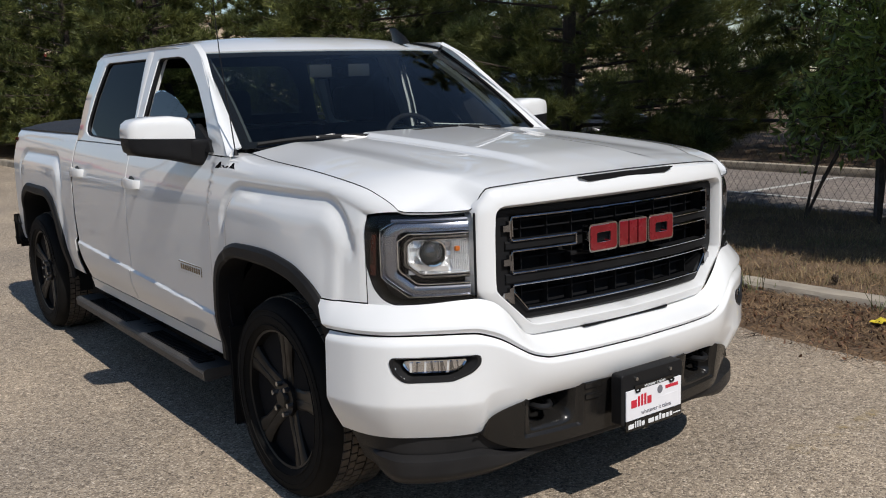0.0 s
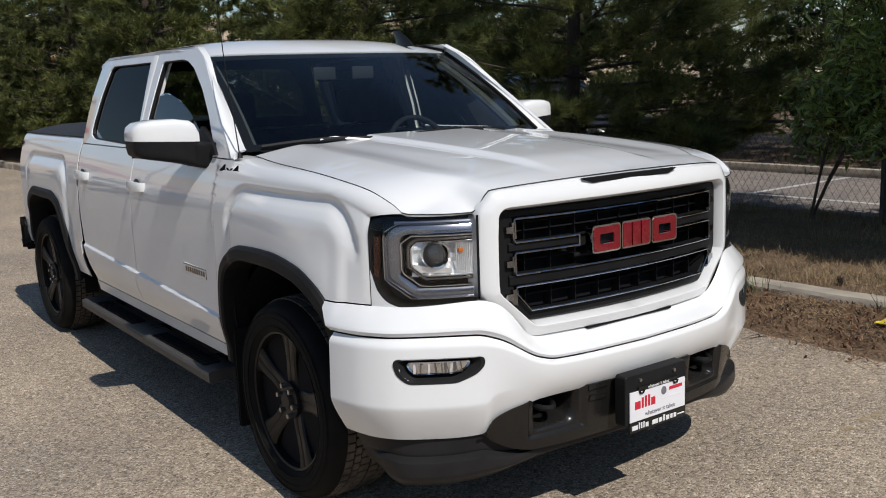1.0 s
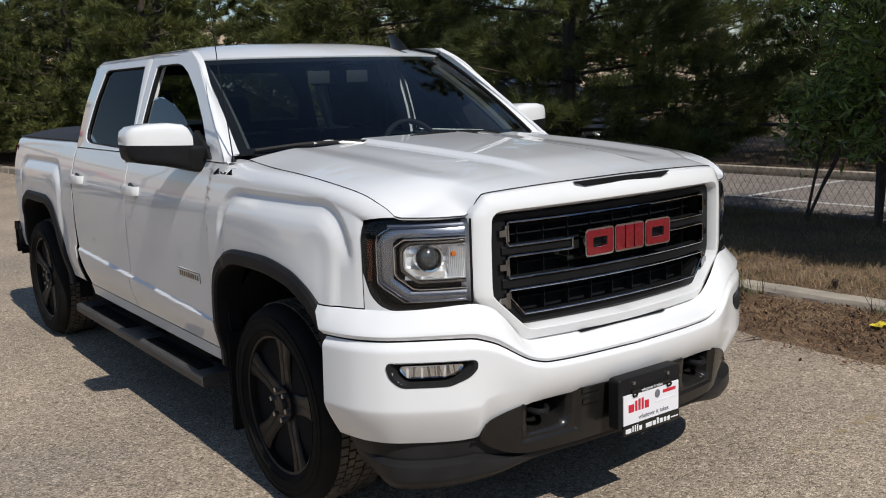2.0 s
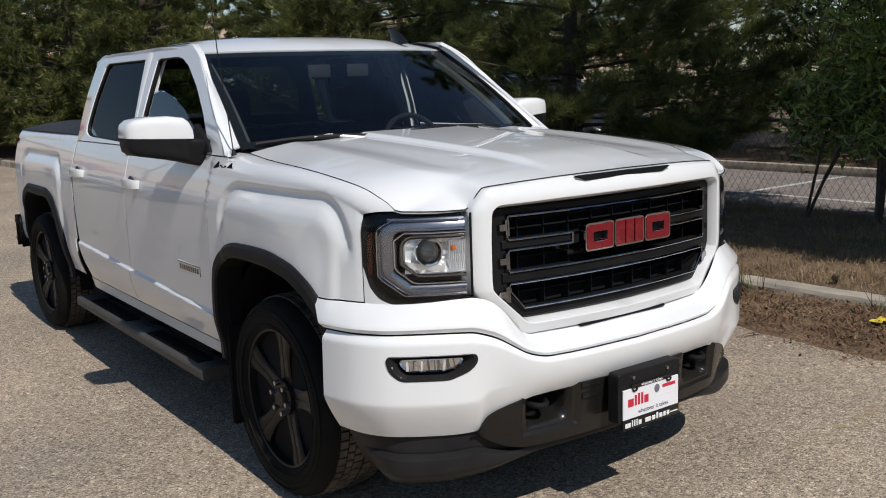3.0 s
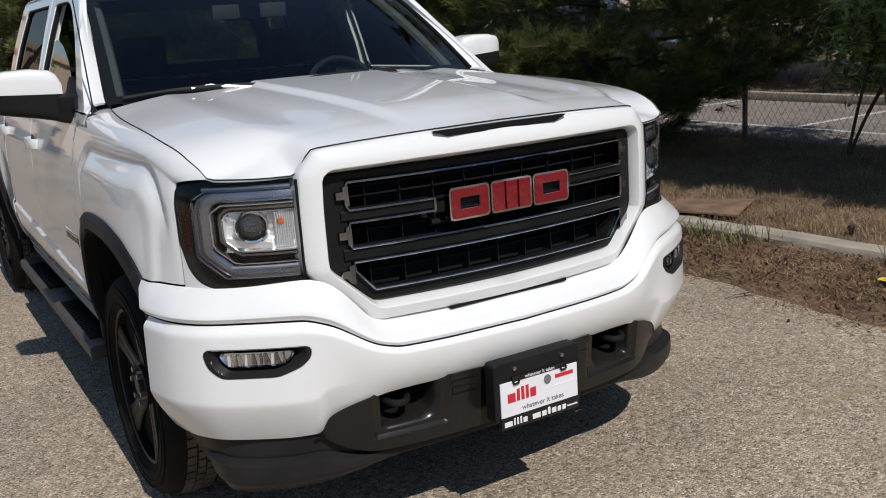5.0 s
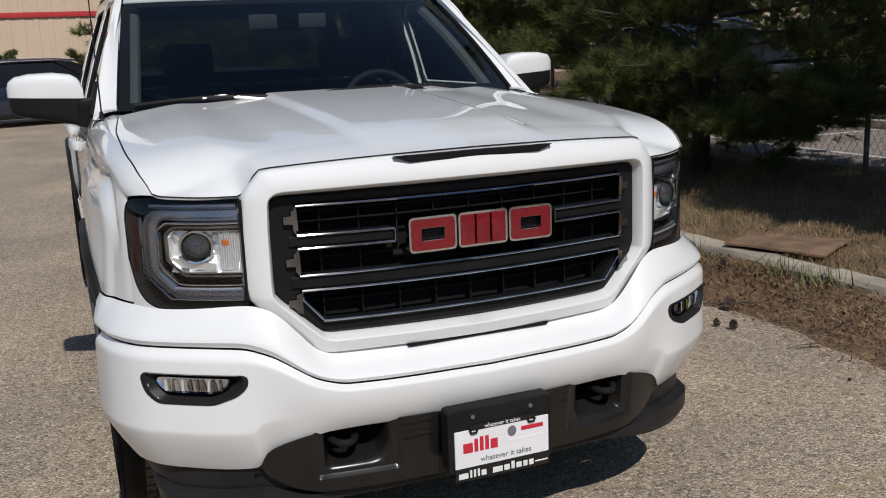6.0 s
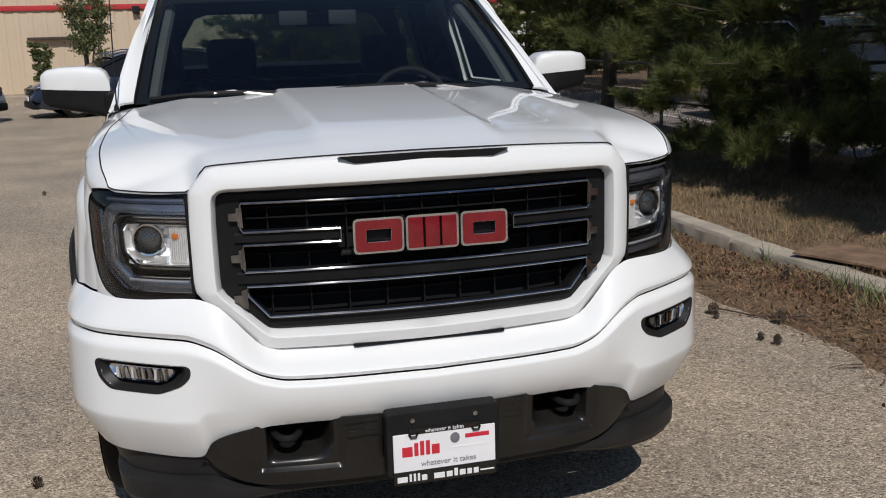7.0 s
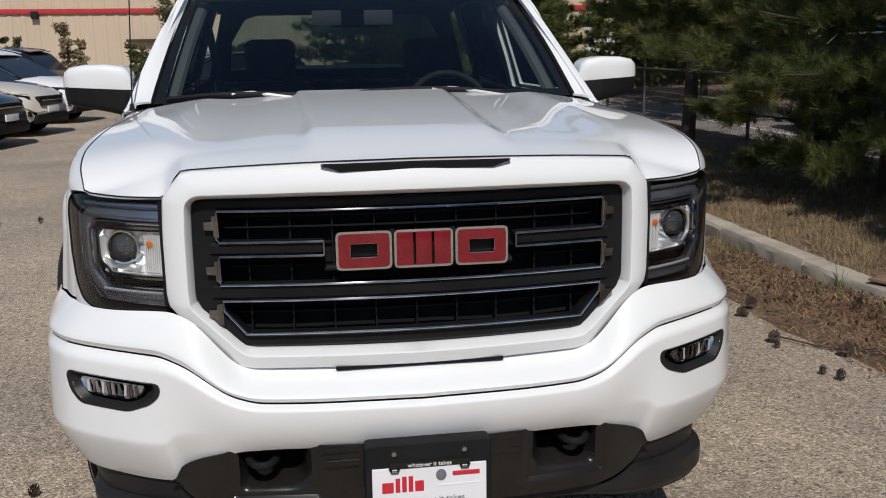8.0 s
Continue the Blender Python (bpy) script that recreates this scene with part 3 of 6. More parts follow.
for i, (x0, x1) in enumerate(((-0.216, -0.072), (-0.066, 0.088), (0.094, 0.234))):
    ringplate(x0, x1, 1.008, 1.109, 0.007, 0.066, CHROME, "badge_frame")
    if i != 1:
        ringplate(x0 + 0.006, x1 - 0.006, 1.014, 1.103, 0.030, 0.0635, RED, "badge_block", wz=0.026)
        ringplate(x0 + 0.033, x1 - 0.033, 1.037, 1.08, 0.004, 0.066, CHROME, "badge_frame", 0.005)
    else:
        for xa, xb in ((x0 + 0.006, x0 + 0.05), (x0 + 0.056, x1 - 0.056), (x1 - 0.05, x1 - 0.006)):
            part("badge_block", box(xa, xb, 0.0635, 0.09, 1.014, 1.103, 0.003), RED, badge)

# headlights
HL_TOP = crv((0.662, 1.188), (0.80, 1.193), (0.88, 1.194), (0.915, 1.187), (0.930, 1.165), (0.9345, 1.13))
HL_LOW = crv((0.652, 0.902), (0.80, 0.891), (0.87, 0.887), (0.90, 0.90), (0.922, 0.94), (0.9345, 1.02))


def on_lamp(s, x, z, d):
    """A point of the headlight's face, d inwards."""
    e = 0.004
    g = (HP(x + e) - HP(x - e)) / (2 * e)
    n = math.hypot(1, g)
    lean = 0.022 * (max(0.0, z - 1.12) / 0.07) ** 2
    return (s * (x - d * g / n), HP(x) + d / n + lean, z)


def headlight(s):
    at = lambda pts, d: [on_lamp(s, x, z, d) for x, z in pts]
    face = lambda d, q=0.0: (lambda u, v: (lambda x: on_lamp(s, x, HL_LOW(x) + q + (HL_TOP(x) - HL_LOW(x) - 2 * q) * v, d))(0.653 + q + (0.2815 - 2 * q) * (1 - (1 - u) ** 1.6)))
    lamp = part("headlight", grid(30, 16, face(0.075, 0.004), 0), GRILLEBLACK, truck, "clear headlight with a projector and silver bezel")
    rim = [(0.653 + 0.2815 * (1 - (1 - u) ** 1.6)) for u in np.linspace(0, 1, 24)]
    edge = [(x, HL_TOP(x)) for x in rim] + [(x, HL_LOW(x)) for x in reversed(rim)]
    part("lamp_rim", loft([at(edge, -0.002), at(edge, 0.08)]), DARK, lamp)
    def cband(pts, w, d, m, name, deep=0.03):
        p = [Vector(q) for q in pts]
        loops = []
        for i, q in enumerate(p):
            t = (p[min(i + 1, len(p) - 1)] - p[max(i - 1, 0)]).normalized()
            nrm = Vector((-t.y, t.x)) * w / 2
            row = [(q + nrm, d + deep), (q + nrm, d + 0.005), (q + nrm * 0.4, d), (q - nrm * 0.4, d), (q - nrm, d + 0.005), (q - nrm, d + deep)]
            loops.append([on_lamp(s, a.x, a.y, dd) for a, dd in row])
        part(name, loft(loops, closed=True, caps=True), m, lamp)
    def cpath(xi, xo, zt, zb, ch):
        return resample([(xi, zt), (xo - ch * 0.5, zt), (xo, zt - ch * 0.5), (xo, zb + ch), (xo - ch, zb), (xi, zb)], 30) + [(xi, zb)]
    cband(cpath(0.668, 0.893, 1.150, 0.930, 0.055), 0.034, 0.014, LAMPGREY, "lamp_bezel")
    cband(cpath(0.668, 0.911, 1.166, 0.912, 0.060), 0.0035, 0.010, CHROME, "bezel_edge", 0.01)
    cband(cpath(0.668, 0.872, 1.126, 0.955, 0.048), 0.007, 0.009, CHROME, "bezel_edge")
    cband(cpath(0.668, 0.856, 1.114, 0.978, 0.042), 0.014, 0.020, DARKCHROME, "lamp_bezel")
    cband(cpath(0.668, 0.850, 1.105, 0.988, 0.036), 0.004, 0.016, CHROME, "lamp_bezel")
    part("marker_lens", grid(4, 8, lambda u, v: on_lamp(s, 0.921 + 0.009 * u - 0.004 * v, 0.985 + 0.14 * v, 0.010), 0.004), DARKRED, lamp, "dark amber side marker")
    part("light_strip", tube([on_lamp(s, x, 0.944, 0.008) for x in np.linspace(0.67, 0.835, 10)], 0.0045, 8), GUIDE, lamp)
    part("lamp_brow", tube([on_lamp(s, x, 1.171, 0.012) for x in np.linspace(0.668, 0.88, 12)], 0.007, 8), LAMPGREY, lamp)
    # reflector bowl
    bowl = fillet([(0.668, 1.103), (0.838, 1.103), (0.848, 1.090), (0.848, 1.025), (0.818, 0.990), (0.668, 0.990)], 0.01, 3)
    c = (0.775, 1.06)
    rb = lambda q, d: [on_lamp(s, c[0] + (x - c[0]) * q, c[1] + (z - c[1]) * q, d) for x, z in bowl]
    part("reflector_wall", loft([rb(1, 0.018), rb(0.98, 0.030), rb(0.97, 0.07)]), REFLECT, lamp)
    rr = random.Random(7)
    dents = [[rr.uniform(-0.011, 0.011) for _ in range(9)] for _ in range(13)]
    part("reflector", grid(12, 8, lambda u, v: on_lamp(s, 0.664 + 0.186 * u, 0.986 + 0.120 * v, 0.030 + 0.018 * (1 - (2 * v - 1) ** 2) * (1 - (1.6 * u - 0.9) ** 2) + dents[round(12 * u)][round(8 * v)])), REFLECT, lamp, angle=5)
    for i, x in enumerate(np.linspace(0.672, 0.720, 9)):
        part("reflector_flute", tube([on_lamp(s, x, 0.996, 0.024), on_lamp(s, x, 1.060, 0.028), on_lamp(s, x, 1.097, 0.024)], 0.0026, 6), REFLECT, lamp)
    part("turn_lamp", box(*sorted((s * 0.684, s * 0.704)), HP(0.70) + 0.020, HP(0.70) + 0.036, 1.062, 1.080, 0.006), AMBER, lamp, "amber turn lamp")
    part("reflector_step", loft([at([(0.735, 0.994), (0.83, 1.0), (0.845, 1.028), (0.81, 1.02), (0.735, 1.012)], d) for d in (0.022, 0.045)], caps=True), REFLECT, lamp)
    o = Vector(on_lamp(s, c[0], c[1], 0.0))
    ax = (Vector(on_lamp(s, c[0], c[1], 1.0)) - o) * 0.55 + Vector((0, 0.45, 0))
    ax.normalize()
    sd = ax.cross(Vector((0, 0, 1))).normalized()
    disc = lambda r, d: [tuple(o + ax * d + sd * r * math.cos(t) + Vector((0, 0, 1)) * r * math.sin(t)) for t in np.linspace(0, 2 * math.pi, 29)[:-1]]
    part("projector_ring", loft([disc(0.050, 0.06), disc(0.049, 0.022), disc(0.046, 0.016), disc(0.041, 0.017), disc(0.038, 0.04)]), CHROME, lamp)
    part("projector_lens", loft([disc(0.0385 * math.cos(q), 0.036 - 0.028 * math.sin(q)) for q in np.linspace(0, 1.5, 9)], caps=True), PROJECTOR, lamp, "dark projector lens", angle=80)
    part("fender_nose", grid(24, 8, lambda u, v: (lambda x: on_lamp(s, x, 0.882 + (HL_LOW(x) - 0.003 - 0.882) * v, -0.001))(0.80 + 0.134 * (1 - (1 - u) ** 1.6))), PAINT, truck)
    part("lamp_gap", tube([(s * 0.657, HP(0.657) - 0.003, z) for z in np.linspace(0.912, 1.19, 8)], 0.0045, 6), DARK, lamp)
    cover = part("lamp_cover", grid(24, 12, face(0.001)), LENS, lamp, "clear cover")
    cover.visible_shadow = False
    return lamp


for s in (-1, 1):
    headlight(s)


# fog lamps
def foglamp(s):
    edge = fillet(FOG, 0.015, 3)
    edge = resample(edge + edge[:1], 72)
    c = (0.855, 0.684)
    def at(pts, d):
        out = []
        for a, z in pts:
            x, y = plan(s * a, d)
            out.append((x, y, z))
        return out
    q = lambda f: [(c[0] + (x - c[0]) * f, c[1] + 0.03 * (1 - f) + (z - c[1]) * f) for x, z in edge]
    pod = part("fog_lamp", loft([at(q(1.02), 0.03), at(q(1.08), 0.004), at(q(1.06), -0.007), at(q(0.97), -0.006), at(q(0.84), 0.014), at(q(0.74), 0.03), at(q(0.1), 0.035)], caps=True), VALANCE, truck, "fog lamp in a dark grey bezel")
    lensed = fillet([(0.745, 0.708), (0.955, 0.712), (0.965, 0.704), (0.955, 0.684), (0.935, 0.668), (0.80, 0.666), (0.758, 0.684)], 0.008, 3)
    lensed = resample(lensed + lensed[:1], 48)
    part("fog_reflector", loft([at(lensed, 0.01), at(lensed, 0.004), at([(0.855 + (x - 0.855) * .9, 0.689 + (z - 0.689) * .85) for x, z in lensed], 0.012)], caps=True), CHROME, pod)
    rr = random.Random(3)
    x0 = 0.775
    while x0 < 0.94:
        w = rr.uniform(0.003, 0.009)
        lean = rr.uniform(-0.004, 0.010)
        quad = [(x0, 0.671), (x0 + w, 0.671), (x0 + w + lean, 0.703), (x0 + lean, 0.703)]
        part("fog_flute", loft([at(quad, 0.010), at(quad, 0.003 + rr.uniform(0, 0.004))], caps=True), rr.choice((REFLECT, REFLECT, CHROME, DARKCHROME)), pod)
        x0 += w + rr.uniform(0.001, 0.006)


for s in (-1, 1):
    foglamp(s)

# fenders, doors, bed
FRONT_DOOR_EDGE = crv((0.40, 1.62), (0.53, 1.62), (0.8, 1.615), (1.086, 1.595), (1.2, 1.54), (1.337, 1.44))
REAR_DOOR_EDGE = crv((0.40, 3.62), (0.55, 3.64), (0.75, 3.74), (0.95, 3.765), (1.34, 3.765))
SPLIT = crv((0.40, 2.76), (1.34, 2.74))
belt = lambda y: 1.337
ROCKER = lambda y: 0.505


FENDER_ZT = crv((0.40, 1.186), (0.46, 1.212), (0.6, 1.245), (0.8, 1.262), (1.6, 1.262))


def fender(s):
    def f(u, v):
        y = 0.411 + u * (FRONT_DOOR_EDGE(0.5 + 0.8 * v) - 0.006 - 0.411)
        zb = max(ARCH_F(y) if 0.525 < y < 1.585 else (0.89 if y <= 0.54 else 0.46), 0.889 if y < 0.62 else 0)
        zs, xs = SEAM_Z(y) - 0.001, SEAM_X(y) + 0.004
        zt = FENDER_ZT(y)
        if v <= 0.8:
            z = zb + (zt - zb) * v / 0.8
            return (s * (side_x(y, z) - 0.003 * (1 - smooth(y, 0.41, 0.425))), y, z)
        w = (v - 0.8) / 0.2
        x0 = side_x(y, zt) - 0.003 * (1 - smooth(y, 0.41, 0.425))
        ys = 0.297 + (y - 0.411) * (1.44 - 0.297) / (1.55 - 0.411)
        zs, xs = SEAM_Z(ys) - 0.001, SEAM_X(ys) + 0.003
        ang = w * math.pi / 2
        return (s * (x0 + (xs - x0) * (1 - math.cos(ang)) ** 0.9), y + (ys - y) * w, zt + (zs - zt) * math.sin(ang) ** 0.9)
    return part("front_fender", grid(90, 66, f, 0.004, flip=(s < 0)), PAINT, truck, angle=50)


def band_arch(s, arch, y0, y1, cy, xo, name):
    """Black moulding round a wheel opening."""
    ys = np.concatenate([np.linspace(y0, y0 + 0.06, 14), np.linspace(y0 + 0.06, y1 - 0.06, 50)[1:-1], np.linspace(y1 - 0.06, y1, 14)])
    loops = []
    for y in ys:
        z = arch(y)
        d = Vector((cy - y, 0.40 - z)).normalized()
        q = lambda w, o: (s * (side_x(y, max(z, 0.5)) + o), y + d.x * w, z + d.y * w)
        loops.append([q(-0.012, -0.004), q(-0.010, 0.008), q(0.004, 0.019), q(0.040, 0.022), q(0.052, 0.014), q(0.056, -0.02), q(0.058, -0.10)])
    return part(name, loft(loops, closed=False), TRIM, truck, "black wheel arch moulding")


def bedside(s):
    def f(u, v):
        y = 3.79 + u * (5.34 - 3.79)
        zb = ARCH_R(y) if 4.05 < y < 5.16 else (0.50 if y < 4.2 else 0.56)
        z = zb + (1.375 - zb) * v
        return (s * (side_x(y, z) - 0.03 * smooth(z, 1.34, 1.375)), y, z)
    b = part("bed_side", grid(90, 44, f, 0.004, flip=(s < 0)), PAINT, truck, angle=50)
    part("tail_lamp", box(s * 0.78, s * 0.884, 5.30, 5.36, 0.98, 1.30, 0.012), DARKRED, truck)
    return b


for s in (-1, 1):
    fender(s)
    band_arch(s, ARCH_F, 0.53, 1.583, 1.0, 1.0, "wheel_arch_moulding")
    band_arch(s, ARCH_R, 4.052, 5.158, 4.62, 0.91, "wheel_arch_moulding")
    bedside(s)
    part("rocker_panel", side_panel(s, lambda z: 1.57, lambda z: 3.66, lambda y: 0.435, lambda y: 0.498, 30, 8), PAINT, truck)
    part("rear_bumper_end", box(s * 0.60, s * 0.885, 5.33, 5.47, 0.55, 0.67, 0.058, 6), GLOSSBLACK, truck, "dark bumper corner")
    part("mud_flap", box(s * 0.74, s * 0.965, 1.50, 1.52, 0.16, 0.60, 0.006), TRIM, truck)
    part("mud_flap", box(s * 0.70, s * 0.90, 5.10, 5.12, 0.22, 0.60, 0.006), TRIM, truck)
    # dark liners in the wheel wells and the sill behind the step
    for cy in (1.02, 4.64):
        part("wheel_well", loft([[(s * xx * k(cy), cy + 0.56 * math.cos(t), 0.42 + 0.56 * math.sin(t)) for t in np.linspace(-0.15, math.pi + 0.15, 24)] for xx in (0.93, 0.55)], closed=False), DARK, truck)
        part("well_back", box(s * 0.54, s * 0.56, cy - 0.55, cy + 0.55, 0.3, 1.0), DARK, truck)
part("underbody", box(-0.80, 0.80, 0.45, 5.3, 0.30, 0.50, 0.03), DARK, truck)
part("tailgate", box(-0.84, 0.84, 5.28, 5.34, 0.62, 1.37, 0.02), PAINT, truck)
part("tonneau_cover", grid(20, 30, lambda u, v: ((2 * u - 1) * 0.915 * k(3.79 + 1.55 * v), 3.79 + 1.55 * v, 1.378 + 0.055 * (1 - abs(2 * u - 1) ** 6) * (1 - abs(2 * v - 1) ** 14)), 0.01), VINYL, truck, "black vinyl bed cover")

# ---- the pickup truck: cab ----
def up_x(y, z):
    """Half width of the cab above the belt line."""
    w = max(0.0, z - 1.335)
    return (0.928 - 0.29 * w - 0.11 * w * w) * k(y) / k(2.4) * 0.99


def on_side(s, pts, d=0.0):
    return [(s * (up_x(y, z) - d), y, z) for y, z in pts]


F_OUT = sides([(1.47, 1.340), (2.735, 1.340)], [(2.735, 1.340), (2.735, 1.850)], [(2.735, 1.850), (2.36, 1.853), (2.20, 1.842)], [(2.20, 1.842), (2.07, 1.786), (1.78, 1.573), (1.47, 1.340)])
F_IN = sides([(1.73, 1.352), (2.69, 1.352)], [(2.69, 1.352), (2.66, 1.50), (2.64, 1.775)], [(2.64, 1.775), (2.62, 1.786), (2.36, 1.786), (2.28, 1.775)], [(2.28, 1.775), (2.17, 1.735), (2.0, 1.635), (1.85, 1.52), (1.73, 1.40), (1.73, 1.352)])
R_OUT = sides([(2.745, 1.340), (3.765, 1.340)], [(3.765, 1.340), (3.765, 1.60), (3.71, 1.80)], [(3.71, 1.80), (3.65, 1.838), (2.745, 1.846)], [(2.745, 1.846), (2.745, 1.340)])
R_IN = sides([(2.765, 1.352), (3.54, 1.370), (3.61, 1.395)], [(3.61, 1.395), (3.625, 1.43), (3.59, 1.60), (3.525, 1.77)], [(3.525, 1.77), (3.50, 1.79), (2.84, 1.79)], [(2.84, 1.79), (2.80, 1.60), (2.765, 1.352)])


def shrink(pts, q):
    c = (sum(p[0] for p in pts) / len(pts), sum(p[1] for p in pts) / len(pts))
    return [(c[0] + (y - c[0]) * q, c[1] + (z - c[1]) * q) for y, z in pts]


def door(s, y0, y1, outline, inner, pane, glass_mat, handle_y, name):
    d = part(name, side_panel(s, y0, y1, ROCKER, belt, 46, 120), PAINT, truck, angle=50)
    part("window_frame", loft([on_side(s, outline, 0.03), on_side(s, outline, 0.004), on_side(s, shrink(outline, 0.99), 0.0), on_side(s, shrink(inner, 1.012), 0.002), on_side(s, inner, 0.008), on_side(s, inner, 0.05)]), PAINT, d, angle=40)
    part("window_seal", loft([on_side(s, inner, 0.007), on_side(s, shrink(inner, 0.975), 0.012), on_side(s, shrink(inner, 0.97), 0.03)]), TRIM, d)
    p = part("window_pane", loft([on_side(s, shrink(pane, q), 0.02) for q in (0.99, 0.6, 0.2, 0.02)], caps=True), glass_mat, d)
    p.visible_shadow = glass_mat is TINT
    # door handle over a grey disc that paints the scoop's shade and reflection
    loops = []
    for i in range(13):
        t = i / 12
        y = handle_y - 0.122 + 0.244 * t
        out = 0.042 * math.sin(math.pi * min(1, max(0, t))) ** 0.45
        h = 0.021 + 0.005 * math.sin(math.pi * t)
        cx = s * (side_x(y, 1.155) + out)
        loops.append([(cx - s * 0.016, y, 1.155 - h), (cx - s * 0.003, y, 1.155 - h), (cx, y, 1.155 - h * 0.5), (cx, y, 1.155 + h * 0.5), (cx - s * 0.003, y, 1.155 + h), (cx - s * 0.016, y, 1.155 + h)])
    part("door_handle", loft(loops, caps=True), PAINT, d, angle=60)
    part("handle_scoop", loft([[(s * (side_x(handle_y, 1.155) + dd), handle_y + 0.055 * q * math.cos(t), 1.155 + 0.038 * q * math.sin(t)) for t in np.linspace(0, 2 * math.pi, 21)[:-1]] for q, dd in ((1.0, 0.001), (0.75, 0.003), (0.1, 0.002))], caps=True), LINER, d)
    return d


LOWERED = sides([(1.74, 1.352), (2.66, 1.352)], [(2.66, 1.352), (2.655, 1.50), (2.65, 1.60)], [(2.65, 1.60), (2.58, 1.625), (2.48, 1.625), (2.30, 1.59)], [(2.30, 1.59), (2.12, 1.53), (1.95, 1.45), (1.74, 1.352)])
for s in (-1, 1):
    door(s, lambda z: FRONT_DOOR_EDGE(z), lambda z: SPLIT(z) - 0.004, F_OUT, F_IN, LOWERED if s < 0 else F_IN, GLASS, 2.63, "front_door")
    door(s, lambda z: SPLIT(z) + 0.004, lambda z: REAR_DOOR_EDGE(z), R_OUT, R_IN, R_IN, TINT, 3.64, "rear_door")
    part("door_jamb", grid(20, 6, lambda u, v: (s * (side_x(1.5 + 2.3 * u, 0.5 + 0.8 * v) - 0.03), 1.5 + 2.3 * u, 0.5 + 0.83 * v)), GAP, truck)

# windscreen, pillars, roof
WS_BY = crv((0, 1.37), (0.5, 1.42), (0.845, 1.535))
WS_BZ = crv((0, 1.385), (0.845, 1.365))
WS_TY = crv((0, 2.09), (0.45, 2.12), (0.738, 2.188))
WS_TZ = crv((0, 1.800), (0.45, 1.799), (0.738, 1.795))


def ws(u, v, d=0.0):
    s, a = (1 if u >= 0 else -1), abs(u)
    x = a * (0.845 + (0.738 - 0.845) * v)
    xb, xt = a * 0.845, a * 0.738
    y = WS_BY(xb) * (1 - v) + WS_TY(xt) * v
    z = WS_BZ(xb) * (1 - v) + WS_TZ(xt) * v
    bow = 0.020 * math.sin(math.pi * v)
    return (s * x, y - bow * 0.6 + d * 0.55, z + bow * 0.8 - d * 0.83)


screen = part("windscreen", grid(40, 24, lambda u, v: ws(2 * u - 1, v)), GLASS, truck, "clear windscreen with a dark border")
screen.visible_shadow = False
frit = []
for q, d in ((1.0, 0.004), (0.93, 0.004)):
    lp = []
    for i in range(80):
        t = i / 80 * 4
        sd, f = int(t), t - int(t)
        u, v = ((-1 + 2 * f, 0), (1, f), (1 - 2 * f, 1), (-1, 1 - f))[sd]
        lp.append(ws(u * (1 - (1 - q) * 0.8), 0.5 + (v - 0.5) * (1 - (1 - q) * 1.6), d))
    frit.append(lp)
part("screen_border", loft(frit), DARK, screen)


def roof(u, v):
    s, a = (1 if u >= 0 else -1), abs(u)
    yf = WS_TY(a * 0.738) + 0.012
    y = yf + (3.77 - yf) * v
    xe = (up_x(y, 1.842) + 0.006)
    x = a * (0.738 + (xe - 0.738) * smooth(v, 0.0, 0.12))
    zf = WS_TZ(a * 0.738) + 0.006
    zm = 1.897 - 0.02 * v * v - 0.048 * a ** 3.2
    z = zf + (zm - zf) * (1 - (1 - min(1, v / 0.34)) ** 2.2)
    z -= 0.035 * smooth(v, 0.93, 1.0)
    return (s * x, y, z)


